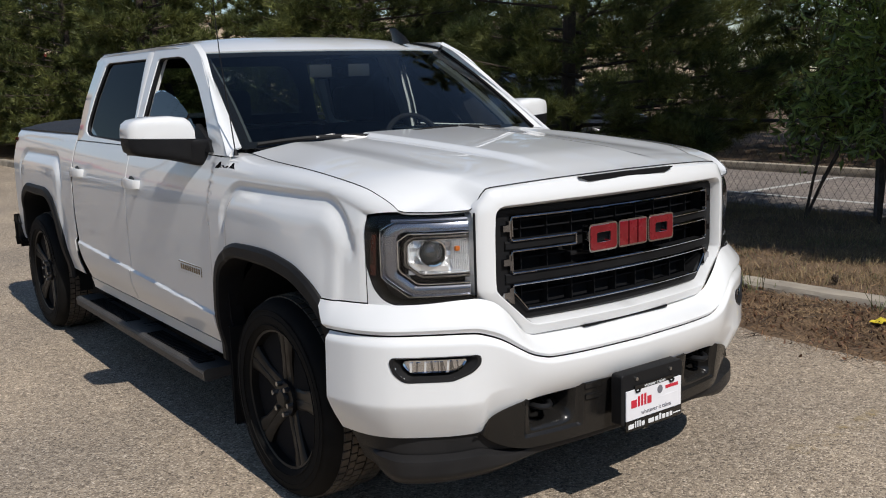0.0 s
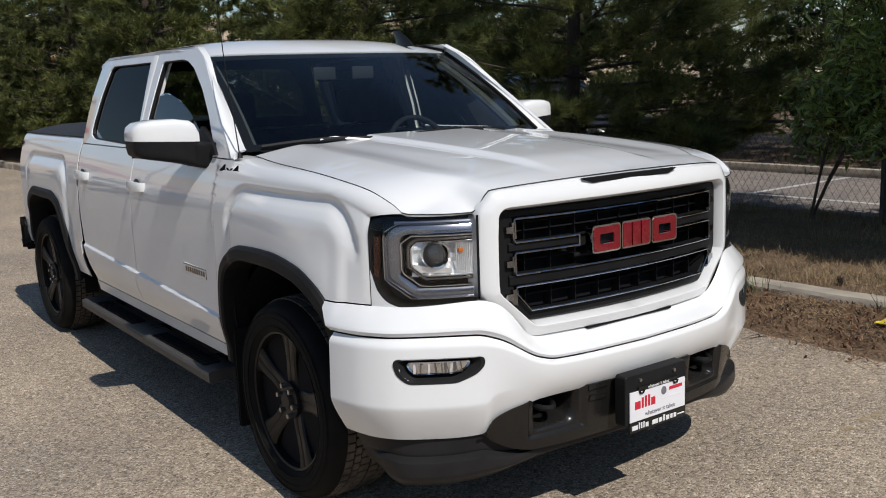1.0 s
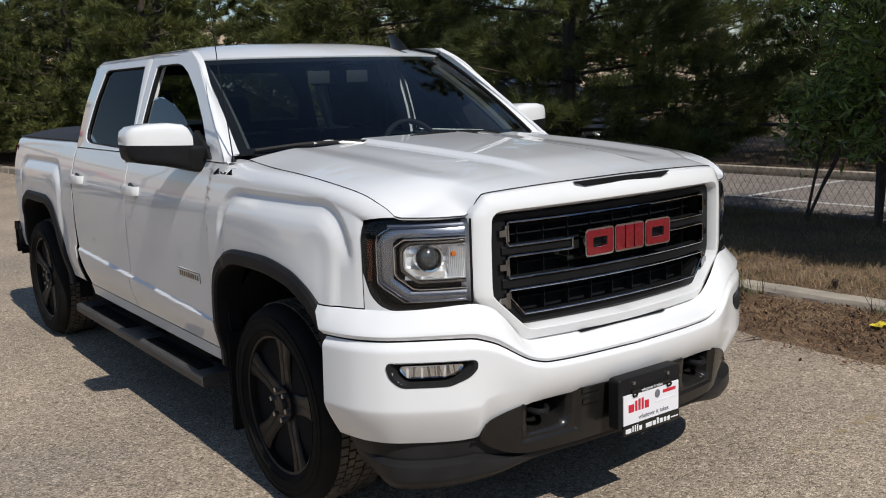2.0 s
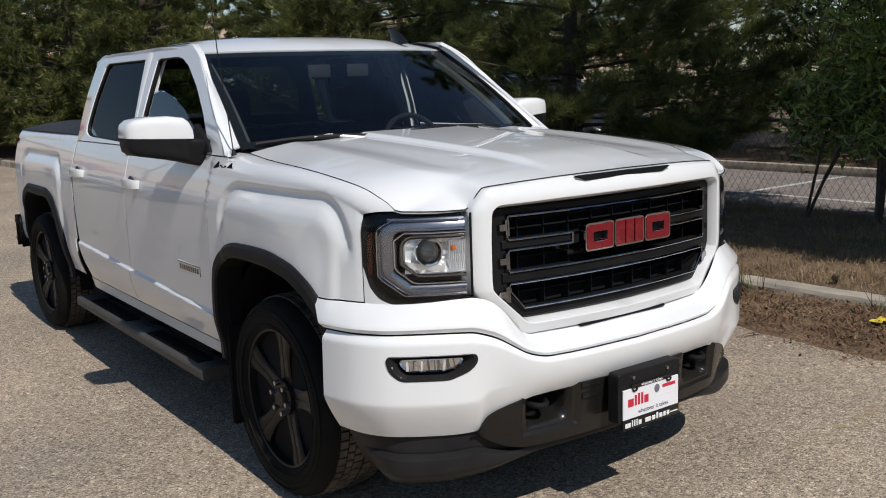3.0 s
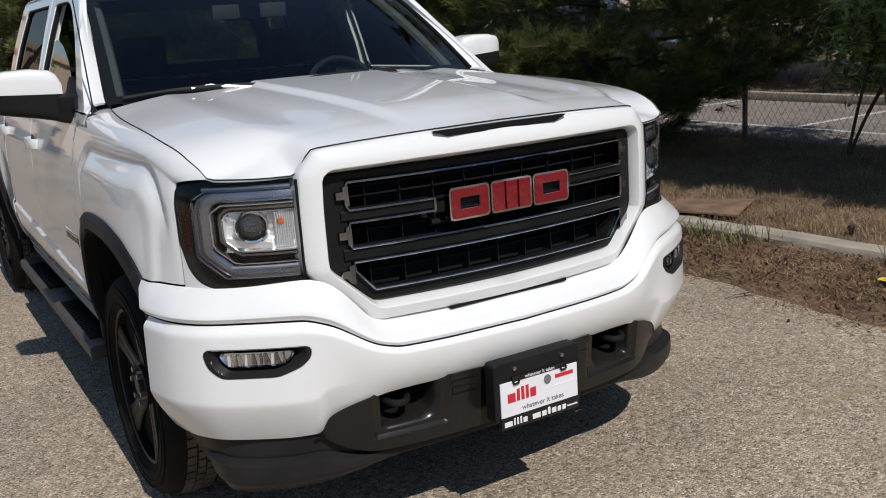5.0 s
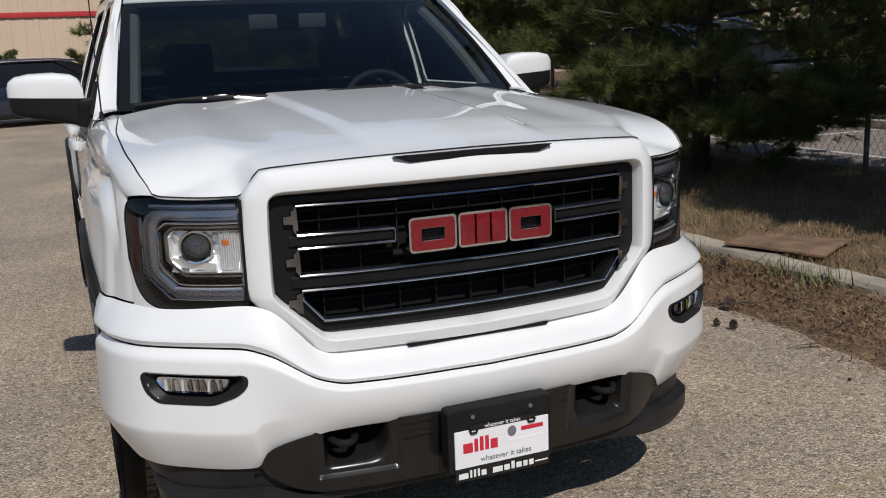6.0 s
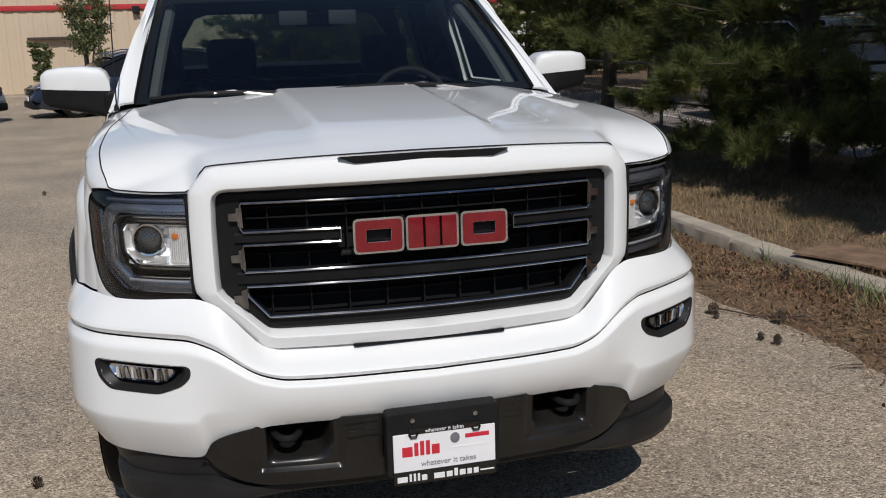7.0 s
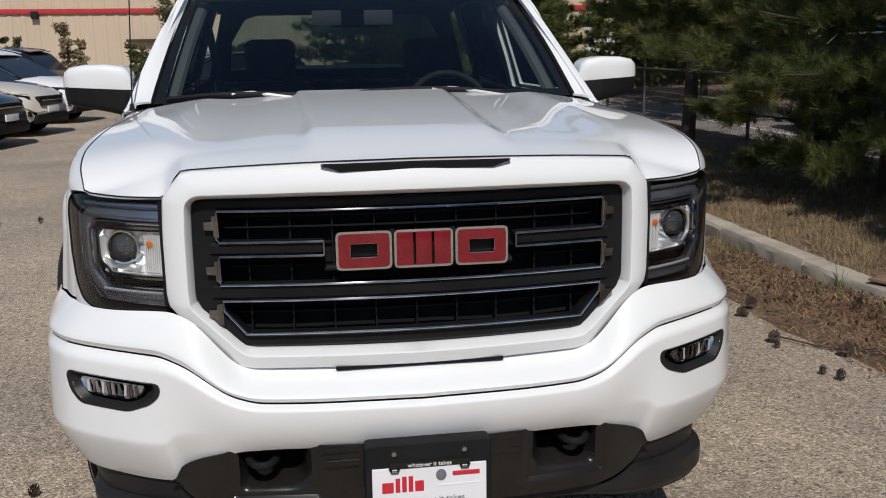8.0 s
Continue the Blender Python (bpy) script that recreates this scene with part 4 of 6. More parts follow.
part("roof", grid(50, 50, lambda u, v: roof(2 * u - 1, v), 0.02), PAINT, truck)
part("headliner", grid(12, 12, lambda u, v: (lambda p: (p[0] * 0.97, p[1], p[2] - 0.035))(roof(2 * u - 1, 0.01 + 0.97 * v))), LEATHER, truck)
for s in (-1, 1):
    door_line = crv((1.49, 1.342), (1.78, 1.570), (2.07, 1.783), (2.20, 1.839))
    def pillar(u, v):
        a = ws(s * 1.0, v)
        yd = 1.455 + (2.20 - 1.455) * v
        zd = door_line(max(yd, 1.49)) if yd > 1.49 else 1.338
        b = (s * (up_x(yd, zd) - 0.001), yd, zd)
        bow = 0.012 * math.sin(math.pi * u)
        return (a[0] + (b[0] - a[0]) * u + s * bow * 0.7, a[1] + (b[1] - a[1]) * u - bow * 0.3, a[2] + (b[2] - a[2]) * u + bow * 0.7)
    part("windscreen_pillar", grid(12, 30, pillar, 0.01), PAINT, truck)
    part("pillar_seal", tube([ws(s * 1.0, v, -0.004) for v in np.linspace(0, 1, 24)], 0.008, 6), DARK, truck)
    part("pillar_trim", tube([(lambda p: (p[0] - s * 0.02, p[1] + 0.05, p[2] - 0.035))(ws(s * 0.95, v)) for v in np.linspace(0.02, 0.98, 16)], 0.03, 8, flat=0.8), LINER, truck, "pale grey inner pillar trim")
    part("roof_gap", tube([(s * (up_x(y, 1.846) + 0.002), y, 1.848) for y in np.linspace(2.24, 3.66, 20)], 0.002, 6), GAP, truck)
    part("roof_gap", tube([(lambda p: (p[0], p[1] - 0.004, p[2] + 0.005))(roof(s * (0.99 - 0.3 * v), v)) for v in np.linspace(0.0, 0.17, 12)], 0.010, 8, taper=0.003), DARK, truck)
    part("roof_rail", grid(6, 40, lambda u, v: (lambda p, x: (p[0] + (s * x - p[0]) * u, p[1], p[2] + (1.846 - 0.03 * smooth(v, 0.9, 1.0) - p[2]) * u - 0.001))(roof(s * 1.0, v), up_x(roof(s * 1.0, v)[1], 1.846) - 0.002)), PAINT, truck)
    # fender corner between hood, windscreen and door
    part("cowl_corner", grid(8, 8, lambda u, v: (s * (0.83 + (up_x(1.5, 1.34) - 0.83) * u), 1.38 + 0.20 * v, 1.338 - 0.022 * u * u + 0.004 * v), 0.006), PAINT, truck)
part("cowl", grid(40, 6, lambda u, v: ((2 * u - 1) * 0.79, 1.40 + (WS_BY(abs(2 * u - 1) * 0.845) - 1.38) * v, 1.352 + 0.018 * v + 0.010 * (1 - (2 * u - 1) ** 2)), 0.004), DARK, truck)
part("rear_wall", grid(16, 8, lambda u, v: ((2 * u - 1) * (0.86 - 0.1 * v), 3.80, 0.5 + 0.92 * v)), PAINT, truck)
# rear window and its frame
RW_O = sides([(-0.80, 1.37), (0.80, 1.37)], [(0.80, 1.37), (0.68, 1.84)], [(0.68, 1.84), (-0.68, 1.84)], [(-0.68, 1.84), (-0.80, 1.37)])
RW_I = sides([(-0.66, 1.435), (0.66, 1.435)], [(0.66, 1.435), (0.645, 1.60), (0.56, 1.735)], [(0.56, 1.735), (0.50, 1.76), (-0.50, 1.76), (-0.56, 1.735)], [(-0.56, 1.735), (-0.645, 1.60), (-0.66, 1.435)])
rwall = part("rear_window_frame", loft([[(x, 3.80 - 0.12 * (z - 1.37) + d, z) for x, z in pts] for pts, d in ((RW_O, 0), (RW_I, 0), (RW_I, -0.03), (RW_O, -0.03))]), LEATHER, truck)
part("rear_window", loft([[(x * q, 3.79 - 0.12 * (1.6 + (z - 1.6) * q - 1.37), 1.6 + (z - 1.6) * q) for x, z in RW_I] for q in (1.0, 0.5, 0.05)], caps=True), glass("rear_glass", (0.42, 0.48, 0.46)), rwall).visible_shadow = False

# shark fin, aerial, wipers
fin = loft([[(0.50 + 0.018 * w * math.cos(t), 2.24 + 0.10 * (1 - w) + 0.085 * (0.35 + 0.65 * w) * math.sin(t), 1.835 + 0.10 * (1 - w) ** 0.8) for t in np.linspace(0, 2 * math.pi, 17)[:-1]] for w in (1.0, 0.75, 0.5, 0.25, 0.08)], caps=True)
part("aerial_fin", fin, GLOSSBLACK, truck, "black fin aerial on the roof")
part("aerial", tube([(-0.905, 1.455, 1.345), (-0.905, 1.46, 1.37)], 0.012, 8, taper=0.006), TRIM, truck)
part("aerial_rod", tube([(-0.905, 1.46, 1.36), (-0.900, 1.56, 1.76), (-0.896, 1.62, 2.16)], 0.003, 6, taper=0.0018), TRIM, truck, "thin black aerial rod")


def wiper(x0, x1):
    c = lambda x, h: (x, WS_BY(abs(x)) - 0.015 + h * 0.8, WS_BZ(abs(x)) + 0.008 + h * 0.6)
    w = part("wiper", tube([c(x0 + (x1 - x0) * i / 10, 0.01 + 0.02 * math.sin(math.pi * i / 10)) for i in range(11)], 0.007, 6, flat=1.5), TRIM, truck)
    part("wiper_arm", tube([c(x1 + 0.04, -0.02), c(x0 * 0.35 + x1 * 0.65, 0.035), c((x0 + x1) / 2, 0.03)], 0.008, 6), STEEL, w)


wiper(-0.78, -0.28)
wiper(-0.05, 0.52)


# mirrors
def mirror(s):
    def sec(x, yc, z0, z1, hy, n=40, p=6.5):
        zc, hz = (z0 + z1) / 2, (z1 - z0) / 2
        return [(s * x, yc + hy * math.copysign(abs(math.cos(t)) ** (2 / p), math.cos(t)), zc + hz * math.copysign(abs(math.sin(t)) ** (2 / p), math.sin(t))) for t in [2 * math.pi * i / n for i in range(n)]]
    split = lambda x: 1.408 + 0.015 * (x - 0.93) / 0.28
    secs = [(0.945, 1.84, 1.29, 1.46, 0.06), (0.962, 1.85, 1.295, 1.49, 0.075), (0.985, 1.855, 1.302, 1.505, 0.085), (1.05, 1.865, 1.318, 1.514, 0.09), (1.14, 1.88, 1.335, 1.512, 0.09), (1.195, 1.888, 1.346, 1.502, 0.082), (1.218, 1.892, 1.36, 1.485, 0.066), (1.226, 1.894, 1.385, 1.462, 0.05)]
    low = [[(x, y, min(z, split(abs(x)) - 0.002)) for x, y, z in sec(*q)] for q in secs]
    body = part("mirror", loft(low, caps=True), TRIM, truck, "door mirror with white cap and black base", angle=45)
    part("mirror_arm", loft([sec(0.90, 1.745, 1.285, 1.405, 0.07), sec(0.93, 1.78, 1.286, 1.408, 0.075), sec(0.97, 1.84, 1.296, 1.40, 0.07), sec(1.0, 1.855, 1.31, 1.39, 0.06)], caps=True), TRIM, body, angle=45)
    top = [[(x * 1.002, y, max(z, split(abs(x)))) for x, y, z in sec(*q)] for q in secs]
    part("mirror_cap", loft(top, caps=True), PAINT, body, angle=45)
    part("mirror_glass", box(s * 0.985, s * 1.19, 1.965, 1.975, 1.345, 1.49, 0.004), CHROME, body)
    part("mirror_sail", loft([on_side(s, [(1.64, 1.352), (1.90, 1.352), (1.88, 1.47), (1.70, 1.40)], d) for d in (-0.012, 0.012)], caps=True), TRIM, body)


for s in (-1, 1):
    mirror(s)


# wheels
def wheel(cx, cy, s):
    r = 0.405
    prof = [(0.280, 0.00), (0.290, 0.012), (0.312, 0.020), (0.348, 0.022), (0.370, 0.015), (0.386, 0.001), (0.397, -0.022), (0.403, -0.05), (0.405, -0.08), (0.407, -0.13), (0.405, -0.20), (0.398, -0.245), (0.37, -0.27), (0.30, -0.27), (0.280, -0.25)]
    ring = lambda rad, x, n=72: [(cx + s * x, cy + rad * math.cos(2 * math.pi * i / n), 0.403 + rad * math.sin(2 * math.pi * i / n)) for i in range(n)]
    w = part("wheel", loft([ring(a, b) for a, b in [(0.278, -0.24), (0.275, -0.10), (0.267, -0.03), (0.271, 0.0), (0.280, 0.004), (0.284, -0.002), (0.280, -0.02)]]), RIM, truck, "black six-bolt alloy wheel with a road tyre")
    part("tyre", loft([ring(a, b) for a, b in prof]), TYRE, w, angle=60)
    # tread blocks and sidewall ribs
    tb = bmesh.new()
    for i in range(66):
        t = 2 * math.pi * i / 66
        for x0, x1, off in ((-0.045, -0.075, 0.0), (-0.08, -0.105, 0.5), (-0.11, -0.15, 0.0), (-0.16, -0.20, 0.5), (-0.21, -0.255, 0.0)):
            rot = Matrix.Translation((cx, cy, 0.403)) @ Matrix.Rotation(t + off * 2 * math.pi / 66, 4, "X")
            top = 0.411 if -0.2 < x0 < -0.06 else 0.4075
            box(s * x0, s * x1, -0.0155, 0.0155, 0.39, top, 0, bm=tb, m=rot)
    part("tread", tb, TREAD, w)
    sw = bmesh.new()
    for rad in (0.303, 0.338, 0.362):
        tube([(cx + s * 0.0215, cy + rad * math.cos(t), 0.403 + rad * math.sin(t)) for t in np.linspace(0, 2 * math.pi, 60)], 0.0025, 5, bm=sw)
    part("sidewall_rib", sw, TYRE, w)
    part("brake_disc", loft([ring(0.16, -0.13, 40), ring(0.16, -0.115, 40), ring(0.08, -0.115, 40)]), DARKCHROME, w)
    part("wheel_barrel", loft([ring(0.268, -0.03, 48), ring(0.25, -0.14, 48), ring(0.05, -0.15, 48)], caps=True), DARK, w)
    # five broad spokes
    for i in range(5):
        t0 = 2 * math.pi * i / 5 + 0.47
        loops = []
        for rad, hw, x in ((0.05, 0.046, -0.030), (0.10, 0.042, -0.022), (0.16, 0.038, -0.016), (0.22, 0.046, -0.010), (0.276, 0.066, -0.002)):
            pts = []
            for du, dx in ((-1.0, -0.035), (-1.0, -0.006), (-0.8, 0.0), (-0.12, 0.001), (0.0, -0.002), (0.12, 0.001), (0.8, 0.0), (1.0, -0.006), (1.0, -0.035)):
                u = du * hw
                c, n = math.cos(t0), math.sin(t0)
                pts.append((cx + s * (x + dx), cy + rad * c - u * n, 0.403 + rad * n + u * c))
            loops.append(pts)
        part("spoke", loft(loops, caps=True), RIM, w)
    part("hub_cap", loft([ring(0.075, -0.03, 30), ring(0.072, -0.012, 30), ring(0.04, -0.010, 30), ring(0.036, 0.0, 30), ring(0.03, 0.004, 30)], caps=True), RIM, w)
    for i in range(6):
        t = 2 * math.pi * i / 6 + 0.2
        y, z = cy + 0.062 * math.cos(t), 0.403 + 0.062 * math.sin(t)
        part("lug_nut", tube([(cx + s * -0.012, y, z), (cx + s * 0.004, y, z), (cx + s * 0.010, y, z)], 0.0105, 6), STEEL, w)


for s in (-1, 1):
    wheel(s * 0.985, 1.01, s)
    wheel(s * 0.945, 4.65, s)


# side steps
def step(s):
    st = part("side_step", loft([[(s * x * k(y), y, z) for x, z in ((0.86, 0.350), (0.995, 0.353), (1.012, 0.347), (1.018, 0.335), (1.014, 0.300), (0.995, 0.292), (0.87, 0.305))] for y in np.linspace(1.76, 3.86, 22)], caps=True), STEPGREY, truck, "dark textured running board", angle=30)
    for y0, y1 in ((1.88, 2.62), (2.95, 3.66)):
        tb = bmesh.new()
        for i in range(int((y1 - y0) / 0.028)):
            y = y0 + 0.028 * i
            box(s * 0.905 * k(y), s * 0.99 * k(y), y, y + 0.013, 0.350, 0.361, 0, bm=tb)
        part("step_tread", tb, TRIM, st)
    for y in (2.0, 2.8, 3.6):
        part("step_bracket", box(s * 0.70, s * 0.90, y - 0.03, y + 0.03, 0.31, 0.35, 0.004), DARK, st)


for s in (-1, 1):
    step(s)

# cab interior
part("dashboard", grid(30, 8, lambda u, v: ((2 * u - 1) * 0.80, 1.45 + 0.42 * v, 1.335 + 0.012 * math.sin(3 * v) - 0.10 * smooth(v, 0.75, 1.0) - 0.02 * abs(2 * u - 1) ** 2), 0.03), LEATHER, truck)
part("dashboard_front", box(-0.80, 0.80, 1.70, 1.90, 0.80, 1.26, 0.04), LEATHER, truck)
part("cabin_floor", box(-0.85, 0.85, 1.6, 3.75, 0.52, 0.56), DARK, truck)


def seat(x, y, w, top):
    b = part("seat", loft([[(x + w * a * q, y + 0.10 * (t - 0.3) + b, 0.72 + (top - 0.72) * t) for a, b in ((-1, 0.05), (-0.9, -0.05), (0, -0.03), (0.9, -0.05), (1, 0.05), (0.9, 0.11), (-0.9, 0.11))] for t, q in ((0, 1.0), (0.4, 1.02), (0.8, 0.92), (0.96, 0.8), (1.0, 0.65))], caps=True), LEATHER, truck, "dark cloth seat", angle=60)
    part("headrest", loft([[(x + 0.125 * q * a, y + 0.09 + b, top + 0.02 + 0.19 * t) for a, b in ((-1, 0.03), (-0.9, -0.03), (0, -0.045), (0.9, -0.03), (1, 0.03), (0.9, 0.06), (-0.9, 0.06))] for t, q in ((0, 0.85), (0.15, 1.0), (0.8, 1.0), (0.95, 0.9), (1.0, 0.75))], caps=True), LEATHER, b, angle=60)
    part("seat_cushion", box(x - w, x + w, y - 0.5, y + 0.05, 0.62, 0.78, 0.05, 3), LEATHER, b)


seat(-0.40, 2.52, 0.26, 1.40)
seat(0.40, 2.52, 0.26, 1.40)
part("rear_bench", box(-0.70, 0.70, 3.45, 3.68, 0.7, 1.36, 0.06, 3), LEATHER, truck)
wheel_rim = tube([(0.40 + 0.185 * math.cos(t), 1.99 + 0.07 * math.sin(t), 1.28 + 0.165 * math.sin(t)) for t in np.linspace(0, 2 * math.pi, 40)], 0.015, 8)
sw = part("steering_wheel", wheel_rim, LEATHER, truck, "dark steering wheel")
part("steering_hub", box(0.32, 0.48, 1.95, 2.02, 1.21, 1.31, 0.03, 3), LEATHER, sw)
rv = part("rear_view_mirror", box(-0.115, 0.115, 2.16, 2.19, 1.655, 1.715, 0.015, 3), GLOSSBLACK, truck)
for x in (-0.20, 0.03):
    part("mirror_sticker", box(x, x + 0.13, 2.055, 2.06, 1.665, 1.73, 0.006), mat("sensor_grey", (0.022, 0.025, 0.028), 0.7), rv, "grey windscreen sensor panel")
for x in (-0.42, 0.42):
    part("sun_visor", box(x - 0.22, x + 0.22, 2.22, 2.42, 1.79, 1.805, 0.006), LEATHER, truck)
for s in (-1, 1):
    part("seat_belt", tube([(s * 0.70, 2.72, 1.66), (s * 0.66, 2.66, 1.45), (s * 0.62, 2.58, 1.15)], 0.020, 6, flat=0.15), LEATHER, truck, "seat belt")

# number plate bracket with the dealer's plate
bracket = part("plate_bracket", plate(fillet([(-0.166, 0.375), (0.166, 0.375), (0.166, 0.566), (-0.166, 0.566)], 0.014, 4), lambda x, z, d: (x, -0.042 + d, z), 0.05, 0.004), TRIM, truck, "black plate bracket under the bumper")
part("dealer_plate", box(-0.150, 0.150, -0.0495, -0.044, 0.392, 0.505, 0.001, 1), PLATEWHITE, bracket, "white dealer plate with red and grey lettering")
part("plate_frame", box(-0.152, 0.152, -0.0515, -0.044, 0.352, 0.393, 0.003), GLOSSBLACK, bracket)
part("plate_frame", box(-0.105, 0.105, -0.0515, -0.044, 0.502, 0.520, 0.003), GLOSSBLACK, bracket)
face = lambda x, z, y=-0.0502: Matrix.Translation((x, y, z)) @ Matrix.Rotation(radians(90), 4, "X")
text_mesh("whatever it takes", 0.0235, face(0.01, 0.411), INKGREY, bracket)
text_mesh("whatever it takes", 0.0165, face(0.0, 0.511, -0.0522), INKWHITE, bracket)
# plain bars for the maker's and the dealer's marks
for x0, x1, h in ((-0.125, -0.095, 0.030), (-0.090, -0.078, 0.040), (-0.073, -0.061, 0.044), (-0.056, -0.044, 0.044), (-0.039, -0.016, 0.030)):
    part("name_bar", box(x0, x1, -0.0510, -0.049, 0.437, 0.437 + h, 0.001, 1), INKRED, bracket)
part("maker_bar", box(0.060, 0.132, -0.0510, -0.049, 0.473, 0.486, 0.001, 1), INKRED, bracket)
part("maker_disc", loft([[(0.030 + 0.014 * math.cos(t), -0.0495 - d, 0.478 + 0.016 * math.sin(t)) for t in np.linspace(0, 2 * math.pi, 21)[:-1]] for d in (0.0, 0.0012)], caps=True), INKGREY, bracket)
part("small_print", box(0.02, 0.13, -0.0504, -0.049, 0.447, 0.451), PLATEWHITE, bracket)
for x0, x1 in ((-0.142, -0.112), (-0.107, -0.100), (-0.095, -0.088), (-0.083, -0.076), (-0.071, -0.055), (-0.035, -0.003), (0.002, 0.020), (0.025, 0.036), (0.041, 0.059), (0.064, 0.078), (0.083, 0.098)):
    part("name_bar", box(x0, x1, -0.0522, -0.05, 0.361, 0.361 + (0.024 if (x1 - x0) < 0.012 else 0.0175), 0.0008, 1), INKWHITE, bracket)
part("name_bar", box(0.103, 0.145, -0.0522, -0.05, 0.366, 0.371, 0.0008, 1), INKWHITE, bracket)
for x in (-0.092, 0.092):
    part("screw", tube([(x, -0.04, 0.543), (x, -0.047, 0.543), (x, -0.049, 0.543)], 0.0065, 10), STEEL, bracket)
    part("frame_hook", tube([(x - 0.012, -0.053, 0.507), (x - 0.008, -0.053, 0.496), (x + 0.008, -0.053, 0.496), (x + 0.012, -0.053, 0.507)], 0.004, 6), GLOSSBLACK, bracket)

# badges on the side
for s in (-1, 1):
    x = side_x(1.45, 1.303)
    m4 = Matrix.Translation((s * (x + 0.003), 1.475, 1.296)) @ Matrix.Rotation(radians(-90 * -s), 4, "Z") @ Matrix.Rotation(radians(90), 4, "X") @ Matrix.Diagonal((1.75, 0.8, 1, 1))
    text_mesh("4x4", 0.075, m4, DARKCHROME, truck, "badge_lettering", 0.0014, 0.2)
    bx = side_x(1.87, 0.81)
    pl = part("door_badge", box(*sorted((s * (bx - 0.004), s * (bx + 0.002))), 1.735, 2.005, 0.786, 0.836, 0.001, 1), PAINT, truck, "bronze outlined door badge")
    for y0, y1, z0, z1 in [(1.735, 2.005, 0.830, 0.834), (1.735, 1.739, 0.788, 0.834)] + [(1.757 + 0.026 * i, 1.773 + 0.026 * i, 0.798, 0.822) for i in range(9)]:
        part("badge_bar", box(*sorted((s * (bx + 0.001), s * (bx + 0.004))), y0, y1, z0, z1, 0.0008, 1), GOLD, pl)

# ---- setting: ground, kerb, verge ----
ASPHALT = stony("worn_asphalt", [(0.135, 0.112, 0.091), (0.285, 0.234, 0.183), (0.34, 0.282, 0.218), (0.382, 0.318, 0.243), (0.447, 0.373, 0.288), (0.635, 0.545, 0.445)], 120, 0.92, 0.5, ((0.80, 0.785, 0.77), (1.12, 1.07, 1.0)))
ASPHALT2 = stony("car_park_asphalt", [(0.15, 0.132, 0.122), (0.225, 0.19, 0.172), (0.285, 0.245, 0.215)], 40, 0.92, 0.3)
SOIL = mat("dry_soil", (0.10, 0.062, 0.036), 0.95, col2=(0.19, 0.125, 0.075), scale=3.5, bump=0.9, bscale=70, fine=0.6)
CONCRETE = mat("kerb_concrete", (0.44, 0.38, 0.30), 0.9, col2=(0.27, 0.235, 0.19), scale=4, bump=0.35, bscale=120)
LINE = mat("road_paint", (0.62, 0.61, 0.58), 0.8, col2=(0.42, 0.41, 0.39), scale=6)
WIRE = mat("galvanised_wire", (0.16, 0.15, 0.14), 0.6, 0.6, col2=(0.11, 0.10, 0.10), scale=8)
STEM = mat("stem_bark", (0.10, 0.075, 0.055), 0.9, col2=(0.055, 0.04, 0.03), scale=14, bump=0.5, bscale=60)
BARK = mat("bark", (0.040, 0.029, 0.022), 0.95, col2=(0.075, 0.055, 0.042), scale=9, bump=0.9, bscale=40)
NEEDLE = mat("pine_needles", (0.046, 0.064, 0.020), 0.5, col2=(0.180, 0.192, 0.058), scale=2.6, island=0.55, spec=0.3, thin=0.3)
NEEDLE_DRY = mat("dry_needles", (0.17, 0.095, 0.045), 0.8, col2=(0.30, 0.20, 0.11), scale=3, island=0.6)
DEBRIS = mat("leaf_debris", (0.18, 0.085, 0.045), 0.85, col2=(0.04, 0.026, 0.02), scale=11, island=0.6)
LEAF = mat("leaf", (0.15, 0.23, 0.045), 0.35, col2=(0.30, 0.36, 0.10), scale=2.0, island=0.7, spec=0.8, thin=0.4)
LEAF_YOUNG = mat("young_leaf", (0.055, 0.075, 0.025), 0.5, col2=(0.13, 0.14, 0.05), scale=2.0, island=0.5, thin=0.2)
LEAF_RED = mat("reddish_leaf", (0.20, 0.12, 0.07), 0.5, col2=(0.24, 0.20, 0.10), scale=2.0, island=0.4)
GRASS = mat("dry_grass", (0.17, 0.115, 0.06), 0.85, col2=(0.32, 0.24, 0.13), scale=1.6, island=0.4)
GRASS_GREEN = mat("green_grass", (0.10, 0.13, 0.045), 0.8, col2=(0.17, 0.17, 0.075), scale=1.6, island=0.4)


def sheet(name, x0, x1, y0, y1, z, m, nx=1, ny=1, f=None):
    ob = part(name, grid(nx, ny, lambda u, v: (x0 + (x1 - x0) * u, y0 + (y1 - y0) * v, z + (f(x0 + (x1 - x0) * u, y0 + (y1 - y0) * v) if f else 0))), m)
    return tagged(ob, kind="structure")


sheet("ground", -400, 400, -400, 400, 0.0, ASPHALT)
KERB = crv((-30, 3.9), (-1, 3.20), (0.8, 3.14), (1.6, 3.105), (2.3, 3.06), (3.0, 3.03), (3.6, 3.022), (4.6, 3.01), (10, 2.88), (31, 2.4))


def bank_z(x, y):
    """Height of the needle litter that has drifted against the kerb."""
    top = 0.032 + 0.058 * (1 - smooth(y, 2.2, 3.5))
    foot = KERB(y) - 0.80 + 0.14 * noise.noise(Vector((0, y * 0.9, 2))) + 0.05 * noise.noise(Vector((3, y * 4, 2)))
    up = smooth(x, foot, KERB(y) - 0.02)
    return up * (top + 0.016 * noise.noise(Vector((x * 5, y * 5, 1))) + 0.008 * noise.noise(Vector((x * 17, y * 17, 4))))


